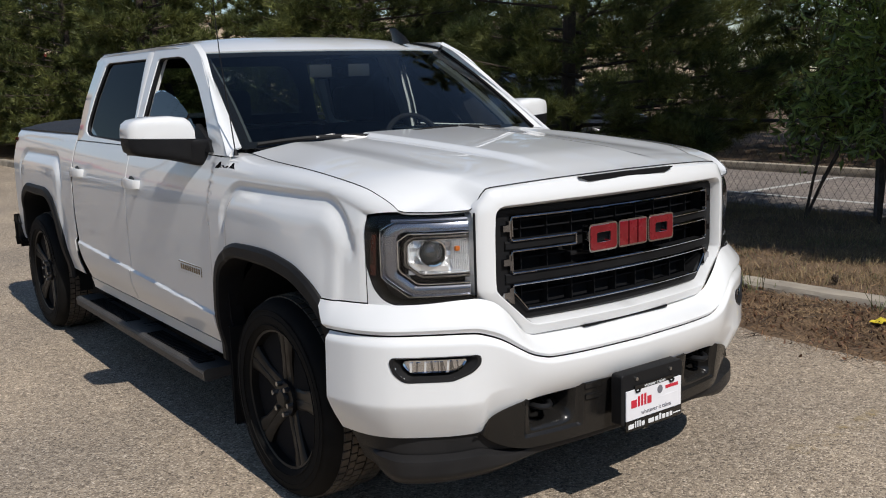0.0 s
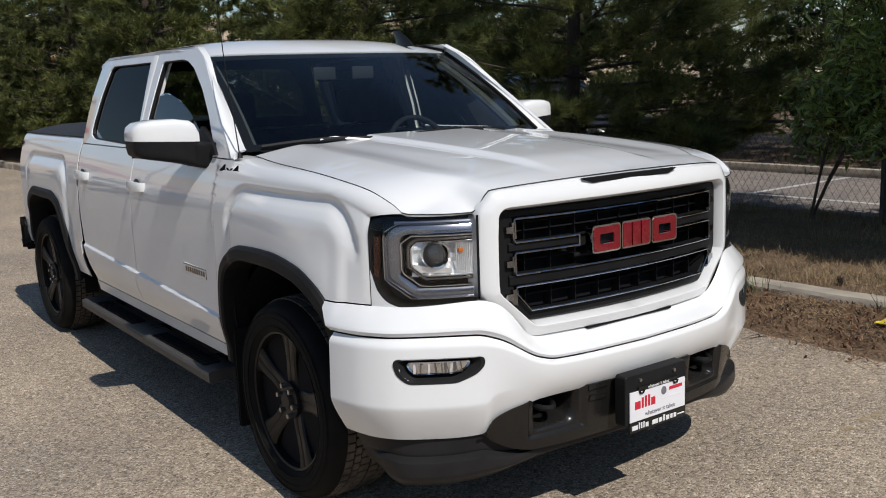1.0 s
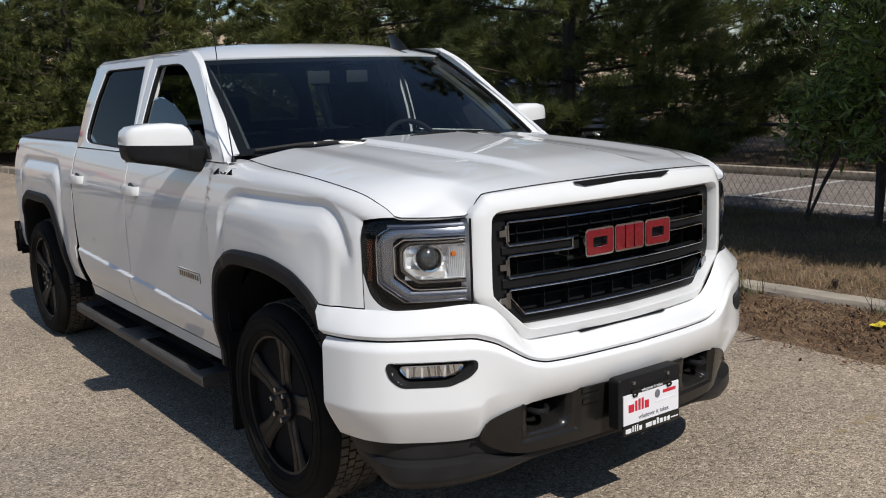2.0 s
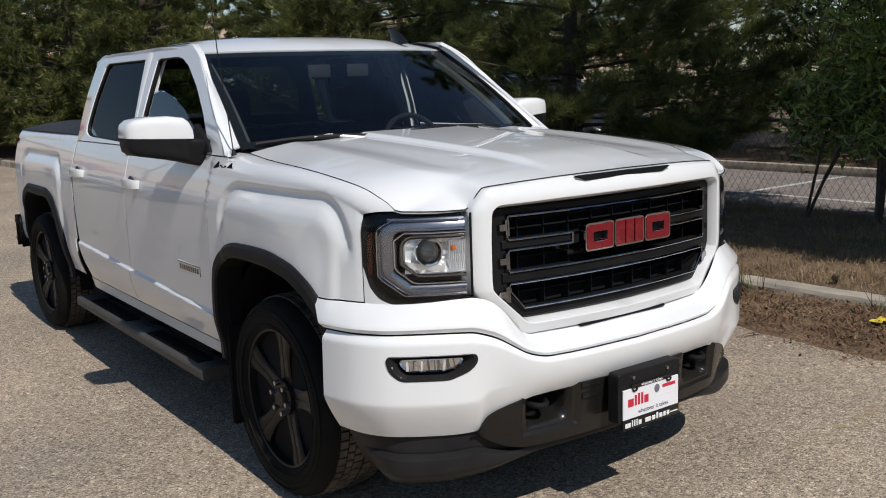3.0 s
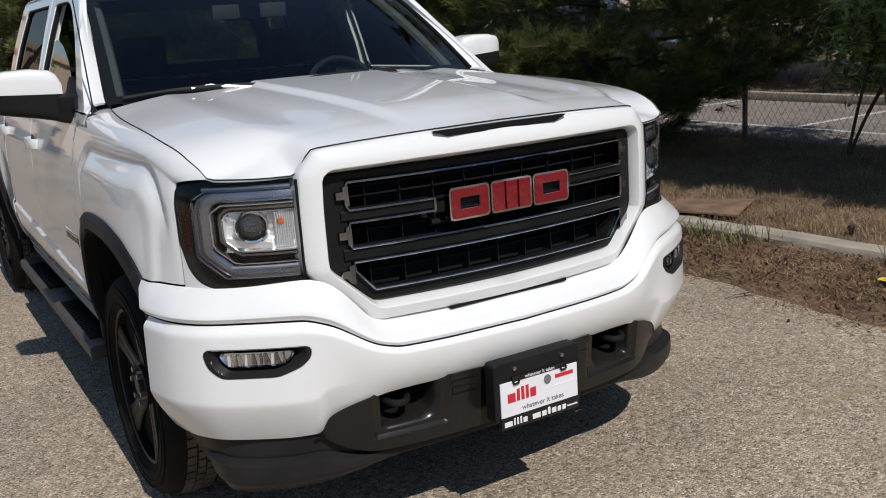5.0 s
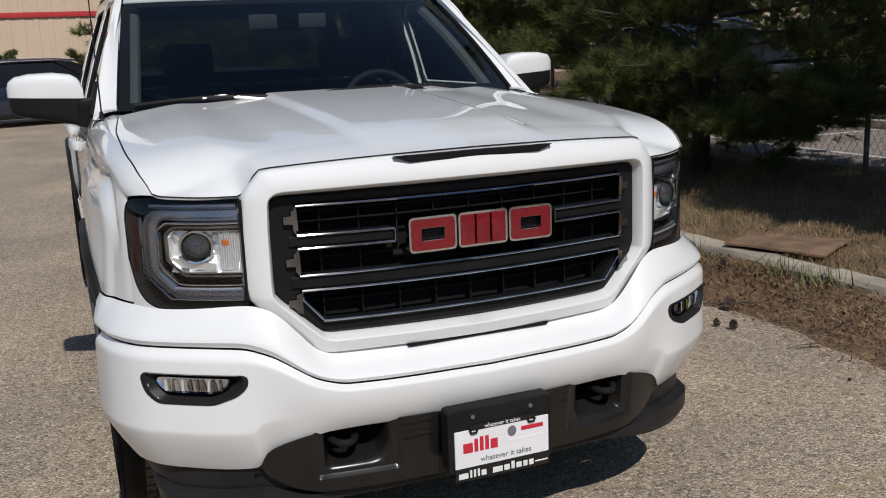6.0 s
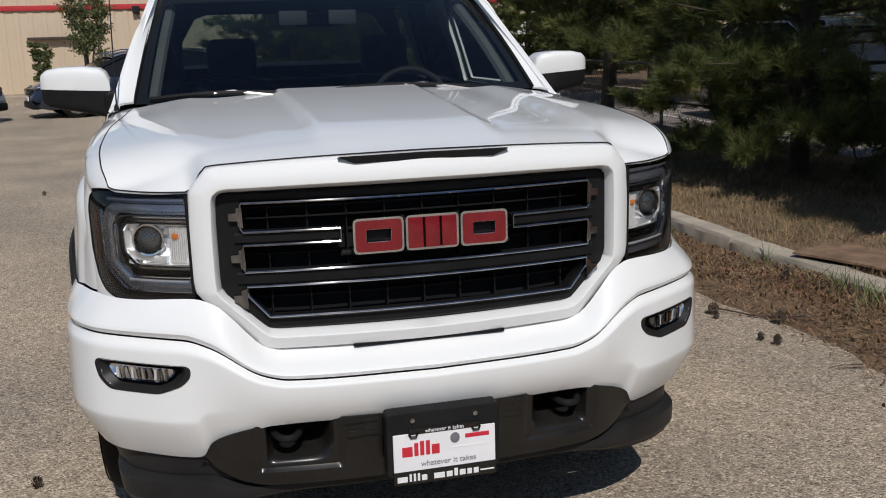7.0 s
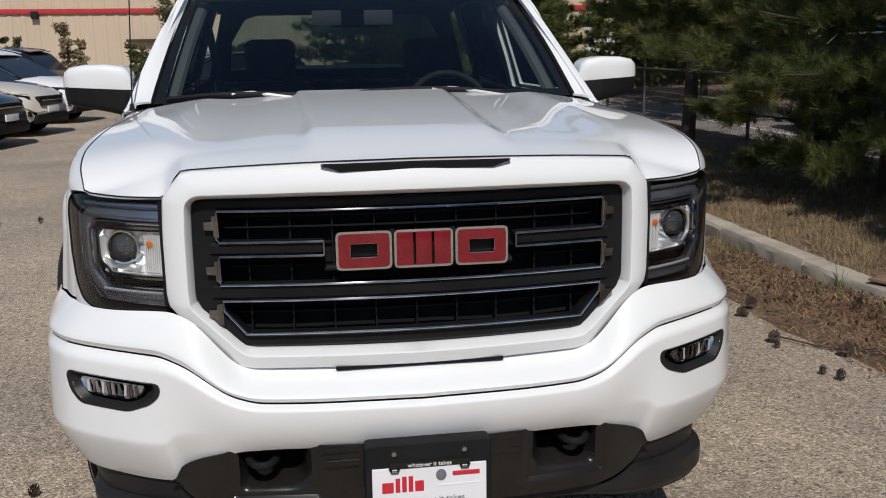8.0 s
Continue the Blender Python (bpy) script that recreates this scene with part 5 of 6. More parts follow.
def verge_z(x, y):
    return 0.02 * noise.noise(Vector((x * 0.8, y * 0.8, 0))) + 0.012 * noise.noise(Vector((x * 3, y * 3, 1)))


tagged(part("verge", grid(24, 240, lambda u, v: (lambda y: (lambda x: (x, y, 0.125 + verge_z(x, y)))(KERB(y) + 0.07 + (6.62 - KERB(y) - 0.07) * u))(-30 + 61 * v)), SOIL), kind="structure")
sheet("car_park", 6.60, 10.0, -30, 31, 0.10, ASPHALT2, 1, 1)
sheet("far_verge", 10.15, 60, -30, 31, 0.16, SOIL, 10, 10)
# far kerb and bay lines beyond the fence
tagged(part("far_kerb", box(10.0, 10.16, -30, 31, 0.0, 0.22, 0.02), CONCRETE), kind="structure")
for i, (x0, x1, y0, y1) in enumerate([(7.58, 7.68, -30, 31)] + [(7.68, 9.9, y - 0.05, y + 0.05) for y in (-8.4, -5.7, -3.0, -0.3, 2.4, 5.0, 7.7, 10.4, 13.1, 15.8)]):
    tagged(sheet("bay_line", x0, x1, y0, y1, 0.1045, LINE), kind="structure")

FADED = mat("faded_yellow_paint", (0.50, 0.37, 0.17), 0.9, col2=(0.36, 0.30, 0.22), scale=5)
nt = FADED.node_tree
wear, step_, clear, blend = nt.nodes.new("ShaderNodeTexNoise"), nt.nodes.new("ShaderNodeMapRange"), nt.nodes.new("ShaderNodeBsdfTransparent"), nt.nodes.new("ShaderNodeMixShader")
wear.inputs["Scale"].default_value, wear.inputs["Detail"].default_value = 14.0, 10.0
step_.inputs[1].default_value, step_.inputs[2].default_value, step_.inputs[4].default_value = 0.50, 0.66, 0.55
nt.links.new(nt.nodes["Texture Coordinate"].outputs["Object"], wear.inputs["Vector"]), nt.links.new(wear.outputs[0], step_.inputs[0])
nt.links.new(step_.outputs[0], blend.inputs[0]), nt.links.new(clear.outputs[0], blend.inputs[1]), nt.links.new(nt.nodes["Principled BSDF"].outputs[0], blend.inputs[2])
nt.links.new(blend.outputs[0], nt.nodes["Material Output"].inputs[0])
sheet("worn_line", 0.9, 2.15, -0.12, -0.01, 0.004, FADED)

# kerb stones
random.seed(4)
y = -14.0
kerb = tagged(new("kerb"), kind="structure")
while y < 30:
    ln = 1.32 + random.uniform(-0.15, 0.25)
    gap = 0.012
    z1 = 0.145 + random.uniform(-0.012, 0.012)
    bm = bmesh.new()
    n = 12
    dx = random.uniform(-0.012, 0.012)
    loops = []
    for i in range(n + 1):
        yy = y + (ln - gap) * i / n
        kx = KERB(yy) - 3.03
        w = lambda: random.uniform(-0.0035, 0.0035)
        loops.append([(kx + 3.02 + dx + w(), yy, -0.02), (kx + 3.022 + dx + w(), yy, z1 - 0.03 + w()), (kx + 3.04 + dx + w(), yy, z1 - 0.004 + w()), (kx + 3.06 + dx, yy, z1 + w()), (kx + 3.18 + dx, yy, z1 + w()), (kx + 3.205 + dx, yy, z1 - 0.02), (kx + 3.205 + dx, yy, -0.02)])
    part("kerb_stone", loft(loops, caps=True), CONCRETE, kerb)
    y += ln


# ---- scattered grass and litter ----
def blades(name, n, xr, yr, z, h, w, m, seed, lean=0.5, dense=None, flat=False):
    """Many thin blades as one mesh."""
    r = np.random.RandomState(seed)
    x, yy = r.uniform(*xr, n), r.uniform(*yr, n)
    if dense is not None:
        keep = r.uniform(0, 1, n) < np.array([dense(a, b) for a, b in zip(x, yy)])
        x, yy = x[keep], yy[keep]
        n = len(x)
    ang = r.uniform(0, 2 * np.pi, n)
    hh = h * r.uniform(0.35, 1.25, n)
    ln = lean * r.uniform(0.1, 1.5, n)
    la = r.uniform(0, 2 * np.pi, n)
    c, s_ = np.cos(ang) * w * r.uniform(0.6, 1.4, n), np.sin(ang) * w * r.uniform(0.6, 1.4, n)
    zz = z + np.array([(verge_z if z > 0.05 else bank_z)(a, b) for a, b in zip(x, yy)])
    v = np.empty((n, 4, 3))
    if flat:
        dx, dy = np.cos(la) * hh, np.sin(la) * hh
        up = r.uniform(0.0, 0.025, n)
        v[:, 0] = np.c_[x - c, yy - s_, zz + 0.003]
        v[:, 1] = np.c_[x + c, yy + s_, zz + 0.004]
        v[:, 2] = np.c_[x + dx + c * .6, yy + dy + s_ * .6, zz + up + 0.006]
        v[:, 3] = np.c_[x + dx - c * .6, yy + dy - s_ * .6, zz + up + 0.006]
    else:
        v[:, 0] = np.c_[x - c, yy - s_, zz - 0.01]
        v[:, 1] = np.c_[x + c, yy + s_, zz - 0.01]
        v[:, 2] = np.c_[x + np.cos(la) * ln * hh + c * .35, yy + np.sin(la) * ln * hh + s_ * .35, zz + hh]
        v[:, 3] = np.c_[x + np.cos(la) * ln * hh - c * .35, yy + np.sin(la) * ln * hh - s_ * .35, zz + hh]
    me = bpy.data.meshes.new(name)
    me.from_pydata(v.reshape(-1, 3).tolist(), [], (np.arange(n * 4).reshape(n, 4)).tolist())
    me.materials.append(m)
    return tagged(new(name, me), kind="stuff")


clump = lambda x, y: 0.0 if x < KERB(y) + 0.15 else 0.25 + 0.75 * smooth(noise.noise(Vector((x * 1.7, y * 1.7, 3))), -0.25, 0.35)
tagged(blades("dry_grass", 90000, (3.15, 6.6), (-1.0, 10), 0.125, 0.052, 0.0024, GRASS, 1, 0.9, clump), "short dry tan grass on the verge", "grass")
tagged(blades("green_grass", 24000, (3.05, 6.6), (-1.0, 12), 0.125, 0.05, 0.0028, GRASS_GREEN, 2, 0.7, lambda x, y: 0.0 if x < KERB(y) + 0.15 else 0.15 + 0.85 * smooth(noise.noise(Vector((x * 0.9 + 7, y * 0.9, 5))), 0.0, 0.4)), "patches of green grass on the verge", "grass")
tagged(blades("kerb_weeds", 9000, (2.62, 3.2), (-1.0, 11), 0.0, 0.11, 0.004, GRASS_GREEN, 3, 0.8, lambda x, y: smooth(noise.noise(Vector((x, y * 1.3, 9))), -0.05, 0.35) * smooth(x, KERB(y) - 0.32, KERB(y) - 0.06) * (x < KERB(y))), "weeds growing along the kerb foot", "weeds")
edge = lambda x, y: (x < KERB(y)) * smooth(x, 2.16 + 0.2 * noise.noise(Vector((0, y * 0.9, 2))), 2.80 + 0.2 * noise.noise(Vector((4, y * 0.7, 2))))
tagged(blades("pine_litter", 95000, (1.9, 3.3), (-2.5, 11), 0.004, 0.055, 0.0022, NEEDLE_DRY, 5, 0.5, edge, flat=True), "brown fallen pine needles against the kerb", "litter")
tagged(blades("leaf_debris", 26000, (1.95, 3.2), (-1.0, 12), 0.006, 0.016, 0.007, DEBRIS, 8, 0.5, lambda x, y: edge(x, y) * (0.25 + 0.75 * smooth(noise.noise(Vector((x * 2.3, y * 2.3, 6))), -0.2, 0.4)), flat=True), "brown leaf crumbs among the pine needles", "litter")
tagged(blades("verge_litter", 34000, (3.15, 5.6), (0.5, 14), 0.13, 0.08, 0.003, NEEDLE_DRY, 6, 0.5, lambda x, y: 0.6 * (x > KERB(y) + 0.13), flat=True), "fallen pine needles on the verge", "litter")
tagged(part("litter_bed", grid(44, 420, lambda u, v: (lambda y: (lambda x: (x, y, bank_z(x, y) - 0.004))(2.0 + (KERB(y) + 0.01 - 2.0) * u))(-12 + 26 * v)), SOIL), kind="structure")


# ---- trees ----
def needles(centres, dirs, count, length, width, seed, spread=1.0):
    """Needle tufts: count thin blades from each centre, fanned about its direction."""
    r = np.random.RandomState(seed)
    n = len(centres)
    c = np.repeat(centres, count, axis=0)
    d = np.repeat(dirs, count, axis=0)
    back = r.uniform(0, 0.12, (n * count, 1))
    v = d + spread * r.normal(0, 0.5, (n * count, 3))
    v /= np.linalg.norm(v, axis=1, keepdims=True)
    c = c - d * back
    ln = length * r.uniform(0.65, 1.15, (n * count, 1))
    side = np.cross(v, r.normal(0, 1, (n * count, 3)))
    side /= np.linalg.norm(side, axis=1, keepdims=True)
    tri = np.stack([c - side * width, c + side * width, c + v * ln - side * width * 0.3], axis=1)
    return tri


def tri_mesh(name, tris, m, parent):
    me = bpy.data.meshes.new(name)
    n = len(tris)
    me.vertices.add(n * 3)
    me.vertices.foreach_set("co", tris.reshape(-1).astype(np.float32))
    me.loops.add(n * 3)
    me.loops.foreach_set("vertex_index", np.arange(n * 3, dtype=np.int32))
    me.polygons.add(n)
    me.polygons.foreach_set("loop_start", np.arange(0, n * 3, 3, dtype=np.int32))
    me.polygons.foreach_set("loop_total", np.full(n, 3, dtype=np.int32))
    me.update()
    me.validate()
    me.materials.append(m)
    ob = new(name, me)
    ob.parent = parent
    return ob


def pine(x, y, h, reach, seed, tufts, count, width, low=0.5, length=0.125, label="dense dark green pine tree on the verge"):
    """A pine: tapered trunk, whorls of drooping limbs, needle tufts on the side shoots."""
    r = np.random.RandomState(seed)
    tree = empty("pine_tree", label, "tree", "pines along the verge", (x, y, 0.1))
    trunk = bmesh.new()
    tube([(0.12 * math.sin(t * 2 + seed), 0.10 * math.cos(t * 1.7), h * t) for t in np.linspace(0, 1, 12)], 0.10, 10, bm=trunk, taper=0.025)
    part("trunk", trunk, BARK, tree)
    limbs = bmesh.new()
    nl = int(12 * h)
    cs, ds = [], []
    per = tufts / nl
    for i in range(nl):
        f = (i + r.uniform(0, 1)) / nl
        z0 = low + (h - low) * f ** 1.6
        L = reach * (1 - 0.75 * f ** 1.4) * r.uniform(0.7, 1.12)
        L *= 0.56 + 0.44 * smooth(f, 0.06, 0.26)
        az = i * 2.399 + r.uniform(-0.4, 0.4)
        droop = 0.25 * (1 - f) + r.uniform(-0.08, 0.12)
        pts = []
        for t in np.linspace(0, 1, 7):
            rr = L * t
            wob = az + 0.22 * math.sin(3.1 * t + i) * t
            pts.append((rr * math.cos(wob), rr * math.sin(wob), z0 + 0.30 * L * t * (f * 1.2) - droop * L * t * t + 0.18 * L * t ** 3))
        tube(pts, 0.02 * (1 - 0.6 * f) + 0.006, 5, bm=limbs, taper=0.004)
        P = np.array(pts)
        nb = max(5, int(5 + 9 * L / reach))
        each = max(3, int(per * (0.35 + 1.2 * L / reach) / nb))
        ax = np.array([math.cos(az), math.sin(az), 0.0])
        sx = np.array([-math.sin(az), math.cos(az), 0.0])
        for j in range(nb):
            t = 1.0 if j == 0 else r.uniform(0.25, 0.98)
            p = np.array([np.interp(t, np.linspace(0, 1, 7), P[:, q]) for q in range(3)])
            sd = 1 if j % 2 else -1
            ln = ((1.0 - t) * 0.55 * L + 0.22) * r.uniform(0.7, 1.2)
            d = ax * r.uniform(0.5, 1.0) + sx * sd * (0.9 if j else 0.1) + np.array([0, 0, r.uniform(-0.25, 0.35)])
            d /= np.linalg.norm(d)
            tip = p + d * ln + np.array([0, 0, 0.10 * ln])
            tube([p, (p + tip) / 2, tip], 0.006, 3, bm=limbs, taper=0.003)
            u = np.concatenate([[1.0], r.uniform(0.30, 1.0, each - 1)])[:, None]
            jit = r.normal(0, 1, (each, 3)) * np.array([0.06, 0.06, 0.05]) * (0.4 + 1.2 * ln)
            pts_ = p + (tip - p) * u + jit
            dd = d * 0.8 + jit / (np.linalg.norm(jit, axis=1, keepdims=True) + 1e-6) * 0.55 + np.array([0, 0, 0.55]) + r.normal(0, 0.15, (each, 3))
            cs.append(pts_), ds.append(dd / np.linalg.norm(dd, axis=1, keepdims=True))
    part("limb", limbs, BARK, tree)
    tri_mesh("crown", needles(np.concatenate(cs), np.concatenate(ds), count, length, width, seed), NEEDLE, tree)
    return tree


# near pines whose boughs hang over the verge, the row behind, and the trees beyond the car park
pine(5.35, 5.6, 6.0, 2.75, 11, 16000, 36, 0.0025, low=0.5, length=0.135)
pine(5.1, 9.7, 6.0, 2.1, 12, 7500, 24, 0.0045, low=1.65, length=0.14)
pine(8.4, 15.0, 6.0, 2.8, 13, 6500, 18, 0.008, low=1.4, length=0.15)
pine(4.5, 16.5, 6.0, 1.7, 19, 5500, 20, 0.007, low=0.6, length=0.15)
pine(4.4, 22.0, 6.0, 3.1, 14, 7500, 16, 0.009, low=0.4, length=0.17)
pine(5.2, 27.0, 6.5, 3.3, 15, 5500, 12, 0.011, low=0.4, length=0.18)
pine(2.5, 24.5, 5.6, 2.6, 17, 6000, 14, 0.011, low=0.4, length=0.18)
pine(4.9, 19.4, 5.8, 1.5, 18, 4500, 16, 0.010, low=0.5, length=0.17)
pine(3.3, 13.5, 5.2, 1.3, 42, 5500, 20, 0.006, low=0.7, length=0.15)
pine(9.4, 24.5, 5.8, 1.3, 43, 3500, 16, 0.011, low=0.5, length=0.17)
pine(10.5, 21.0, 6.5, 3.2, 16, 5500, 16, 0.011, low=0.6, length=0.18)
# four pines out of view, added so that their crowns shade the verge
pine(6.5, 0.0, 3.0, 1.9, 40, 3200, 12, 0.013, low=0.6, length=0.17)
pine(5.0, -0.6, 9.2, 1.1, 44, 8000, 13, 0.015, low=2.5, length=0.17)
pine(4.6, -1.2, 10.0, 1.1, 45, 5000, 12, 0.016, low=5.0, length=0.17)
pine(6.4, -2.6, 4.6, 2.0, 41, 3000, 12, 0.013, low=0.8, length=0.17)
for i, (x, y, reach) in enumerate(((6.0, 29.5, 2.2), (7.5, 30.6, 1.6), (13.2, 28.5, 2.3), (3.6, 28.0, 2.0))):
    pine(x, y, 6.3, reach, 60 + i, 4200, 11, 0.016, low=0.3, length=0.19, label="dense dark green pine tree before the warehouse")
for i, (x, y) in enumerate(((12.6, 9.6), (12.2, 5.6), (13.0, 2.0), (13.5, 13.6), (12.8, -1.6), (15.5, 7.5), (15.6, 3.5), (14.5, 18.5))):
    pine(x, y, 6.2, 2.9, 20 + i, 4200, 12, 0.0125, low=0.6, length=0.17, label="dense dark green pine tree beyond the car park")


def leafy(x, y, h, reach, seed, n, size, m, label, lean=(0, 0), low=0.25, stems=3, group="", thick=0.03, narrow=0.32, base=0.1, bend=0.4):
    """A leafy tree: several stems, twigs, and a crown of folded leaves in clusters."""
    r = np.random.RandomState(seed)
    tree = empty("leafy_tree", label, "tree", group, (x, y, base))
    wood = bmesh.new()
    tips = []
    for i in range(stems):
        az = 2 * math.pi * i / stems + r.uniform(-0.4, 0.4)
        top = np.array([math.cos(az) * reach * 0.5 + lean[0], math.sin(az) * reach * 0.5 + lean[1], h * r.uniform(0.75, 1.0)])
        pts = [top * t * np.array([t ** bend, t ** bend, 1]) for t in np.linspace(0, 1, 9)]
        tube(pts, thick, 7, bm=wood, taper=0.006)
        for j in range(int(10 * h)):
            t = r.uniform(low, 1.0)
            p = np.array([np.interp(t, np.linspace(0, 1, 9), np.array(pts)[:, q]) for q in range(3)])
            a2 = r.uniform(0, 2 * math.pi)
            ln = reach * r.uniform(0.25, 0.75) * (1.15 - 0.7 * t)
            q = p + np.array([math.cos(a2) * ln, math.sin(a2) * ln, ln * r.uniform(-0.25, 0.7)])
            tube([p, (p + q) / 2 + np.array([0, 0, 0.05 * ln]), q], 0.008, 4, bm=wood, taper=0.003)
            tips.append((p, q))
    part("trunk", wood, STEM, tree)
    k_ = max(1, n // len(tips))
    tris = []
    for p, q in tips:
        t = r.uniform(0.25, 1.05, (k_, 1))
        c = p + (q - p) * t + r.normal(0, 0.09 * reach, (k_, 3)) * np.array([1, 1, 0.7])
        d = r.normal(0, 1, (k_, 3)) + np.array([0, 0, -0.5])
        d /= np.linalg.norm(d, axis=1, keepdims=True)
        s_ = np.cross(d, r.normal(0, 1, (k_, 3)) * np.array([1, 1, 0.3]) + np.array([0, 0, 0.4]))
        s_ /= np.linalg.norm(s_, axis=1, keepdims=True)
        L = size * r.uniform(0.6, 1.2, (k_, 1))
        nrm = np.cross(d, s_) * L * 0.08
        a, b, e1, e2 = c, c + d * L, c + d * L * 0.45 + s_ * L * narrow + nrm, c + d * L * 0.45 - s_ * L * narrow + nrm
        tris.append(np.stack([a, e1, b], axis=1)), tris.append(np.stack([a, b, e2], axis=1))
    tri_mesh("crown", np.concatenate(tris), m, tree)
    return tree


leafy(6.05, 3.15, 3.6, 1.3, 31, 5000, 0.12, LEAF, "bushy green sapling with thin leaning stems by the fence", lean=(0.75, -1.25), low=0.2, stems=3, thick=0.016, narrow=0.17, bend=0.15)
leafy(6.2, 2.45, 4.0, 1.4, 32, 5200, 0.12, LEAF, "bushy green sapling with dark stems by the fence", lean=(0.1, -0.3), low=0.22, stems=2, thick=0.022, narrow=0.17)

# ---- chain-link fence ----
fence = empty("chain_link_fence", "low galvanised chain-link fence along the car park", "fence", at=(6.5, 8, 0.1))


def under(ob, at):
    ob.location = (-at[0], -at[1], -at[2])
    return ob


FY0, FY1, FH = -4.0, 26.0, 0.98
for i in range(13):
    y = 4.72 + 2.08 * (i - 4)
    under(part("fence_post", tube([(6.5, y, 0.08), (6.5, y, 0.1 + FH + 0.06), (6.5, y, 0.1 + FH + 0.075)], 0.028, 10, taper=0.026), WIRE, fence), (6.5, 8, 0.1))
under(part("top_rail", tube([(6.5, FY0, 0.1 + FH), (6.5, FY1, 0.1 + FH)], 0.02, 8), WIRE, fence), (6.5, 8, 0.1))
mesh = bmesh.new()
cell = 0.085
for i in range(int((FY1 - FY0) / cell)):
    y = FY0 + cell * i
    for d in (1, -1):
        tube([(6.5 + 0.003 * d, y, 0.13), (6.5 + 0.003 * d, y + d * FH * 0.62, 0.10 + FH)], 0.0019, 3, bm=mesh)
under(part("wire_mesh", mesh, WIRE, fence, "diamond wire mesh"), (6.5, 8, 0.1))

# ---- warehouse ----
CLAD = mat("beige_cladding", (0.56, 0.44, 0.32), 0.75, col2=(0.52, 0.41, 0.30), scale=0.6)
STRIPE = mat("red_band", (0.45, 0.025, 0.03), 0.6, col2=(0.40, 0.02, 0.025), scale=2)
DOORWHITE = mat("white_door", (0.62, 0.62, 0.60), 0.6, col2=(0.55, 0.55, 0.54), scale=2)
WY, WX0, WX1, WH = 34.0, -40.0, 46.0, 4.2
wh = empty("warehouse", "beige ribbed-metal warehouse with a red band", "building", at=(0, WY, 0))
prof = []
x = WX0
while x < WX1:
    prof += [(x, 0.0), (x + 0.26, 0.0), (x + 0.29, -0.018), (x + 0.41, -0.018)]
    x += 0.45
loops = [[(a, b, z) for a, b in prof] for z in (0.0, 2.0, WH)]
part("wall", loft(loops, closed=False), CLAD, wh, angle=20)
part("roof_edge", box(WX0, WX1, -0.15, 0.3, WH, WH + 0.25, 0.02), CLAD, wh)
part("roof", box(WX0, WX1, 0.3, 30, WH - 0.1, WH + 0.1), CLAD, wh)
part("end_wall", box(WX0 - 0.1, WX0, 0, 30, 0, WH), CLAD, wh)
part("end_wall", box(WX1, WX1 + 0.1, 0, 30, 0, WH), CLAD, wh)
part("red_band", box(WX0, WX1, -0.08, -0.019, 2.81, 2.98, 0.005), STRIPE, wh)
for vx in (-12.6, -8.63, -1.93):
    part("wall_vent", box(vx - 0.12, vx + 0.12, -0.2, -0.019, 2.64, 2.90, 0.02), GAP, wh, "small dark wall vent")
part("wall_bracket", box(-5.6, -3.9, -0.25, -0.019, 1.82, 1.91, 0.01), BARK, wh, "brown rail on the wall")
part("loading_door", box(11.4, 15.4, -0.12, -0.019, 0.0, 2.3, 0.02), DOORWHITE, wh, "white loading door")
part("loading_door", box(4.6, 5.6, -0.12, -0.019, 0.0, 2.1, 0.02), DOORWHITE, wh, "white door")

# plain walls added to close two unseen sides; west darkens the truck's side
FARWALL = mat("unseen_dark_wall", (0.09, 0.075, 0.06), 0.9, col2=(0.05, 0.055, 0.04), scale=0.5, bump=0.3, bscale=20)
tagged(part("wall_west", box(-30.5, -30, -40, 50, 0, 2.4), FARWALL), kind="structure")
tagged(part("wall_south", box(-30, 60, -40.5, -40, 0, 6.0), FARWALL), kind="structure")

# young trees by the warehouse
for i, (x, y, h, r_, m) in enumerate(((-3.3, 29.5, 3.8, 1.0, LEAF_YOUNG), (-6.5, 29.0, 2.5, 0.55, LEAF_RED), (-4.7, 29.8, 2.1, 0.40, LEAF_YOUNG), (-8.4, 29.5, 2.2, 0.40, LEAF_YOUNG), (-1.6, 30.2, 2.1, 0.45, LEAF_YOUNG))):
    leafy(x, y, h, r_, 50 + i, 6500, 0.08, m, "young street tree beside the warehouse" if m is LEAF_YOUNG else "young reddish street tree beside the warehouse", low=0.35, stems=2, group="trees by the warehouse", thick=0.035, narrow=0.35, base=0.0)
for x, y in ((-8.75, 28.0), (-3.5, 31.0)):
    pole = empty("lamp_pole", "thin dark pole beside the warehouse", "pole", at=(x, y, 0))
    part("shaft", tube([(0, 0, 0), (0, 0, 7.5)], 0.08, 10, taper=0.05), BARK, pole)
    part("foot", box(-0.15, 0.15, -0.15, 0.15, 0, 0.12, 0.02), CONCRETE, pole)


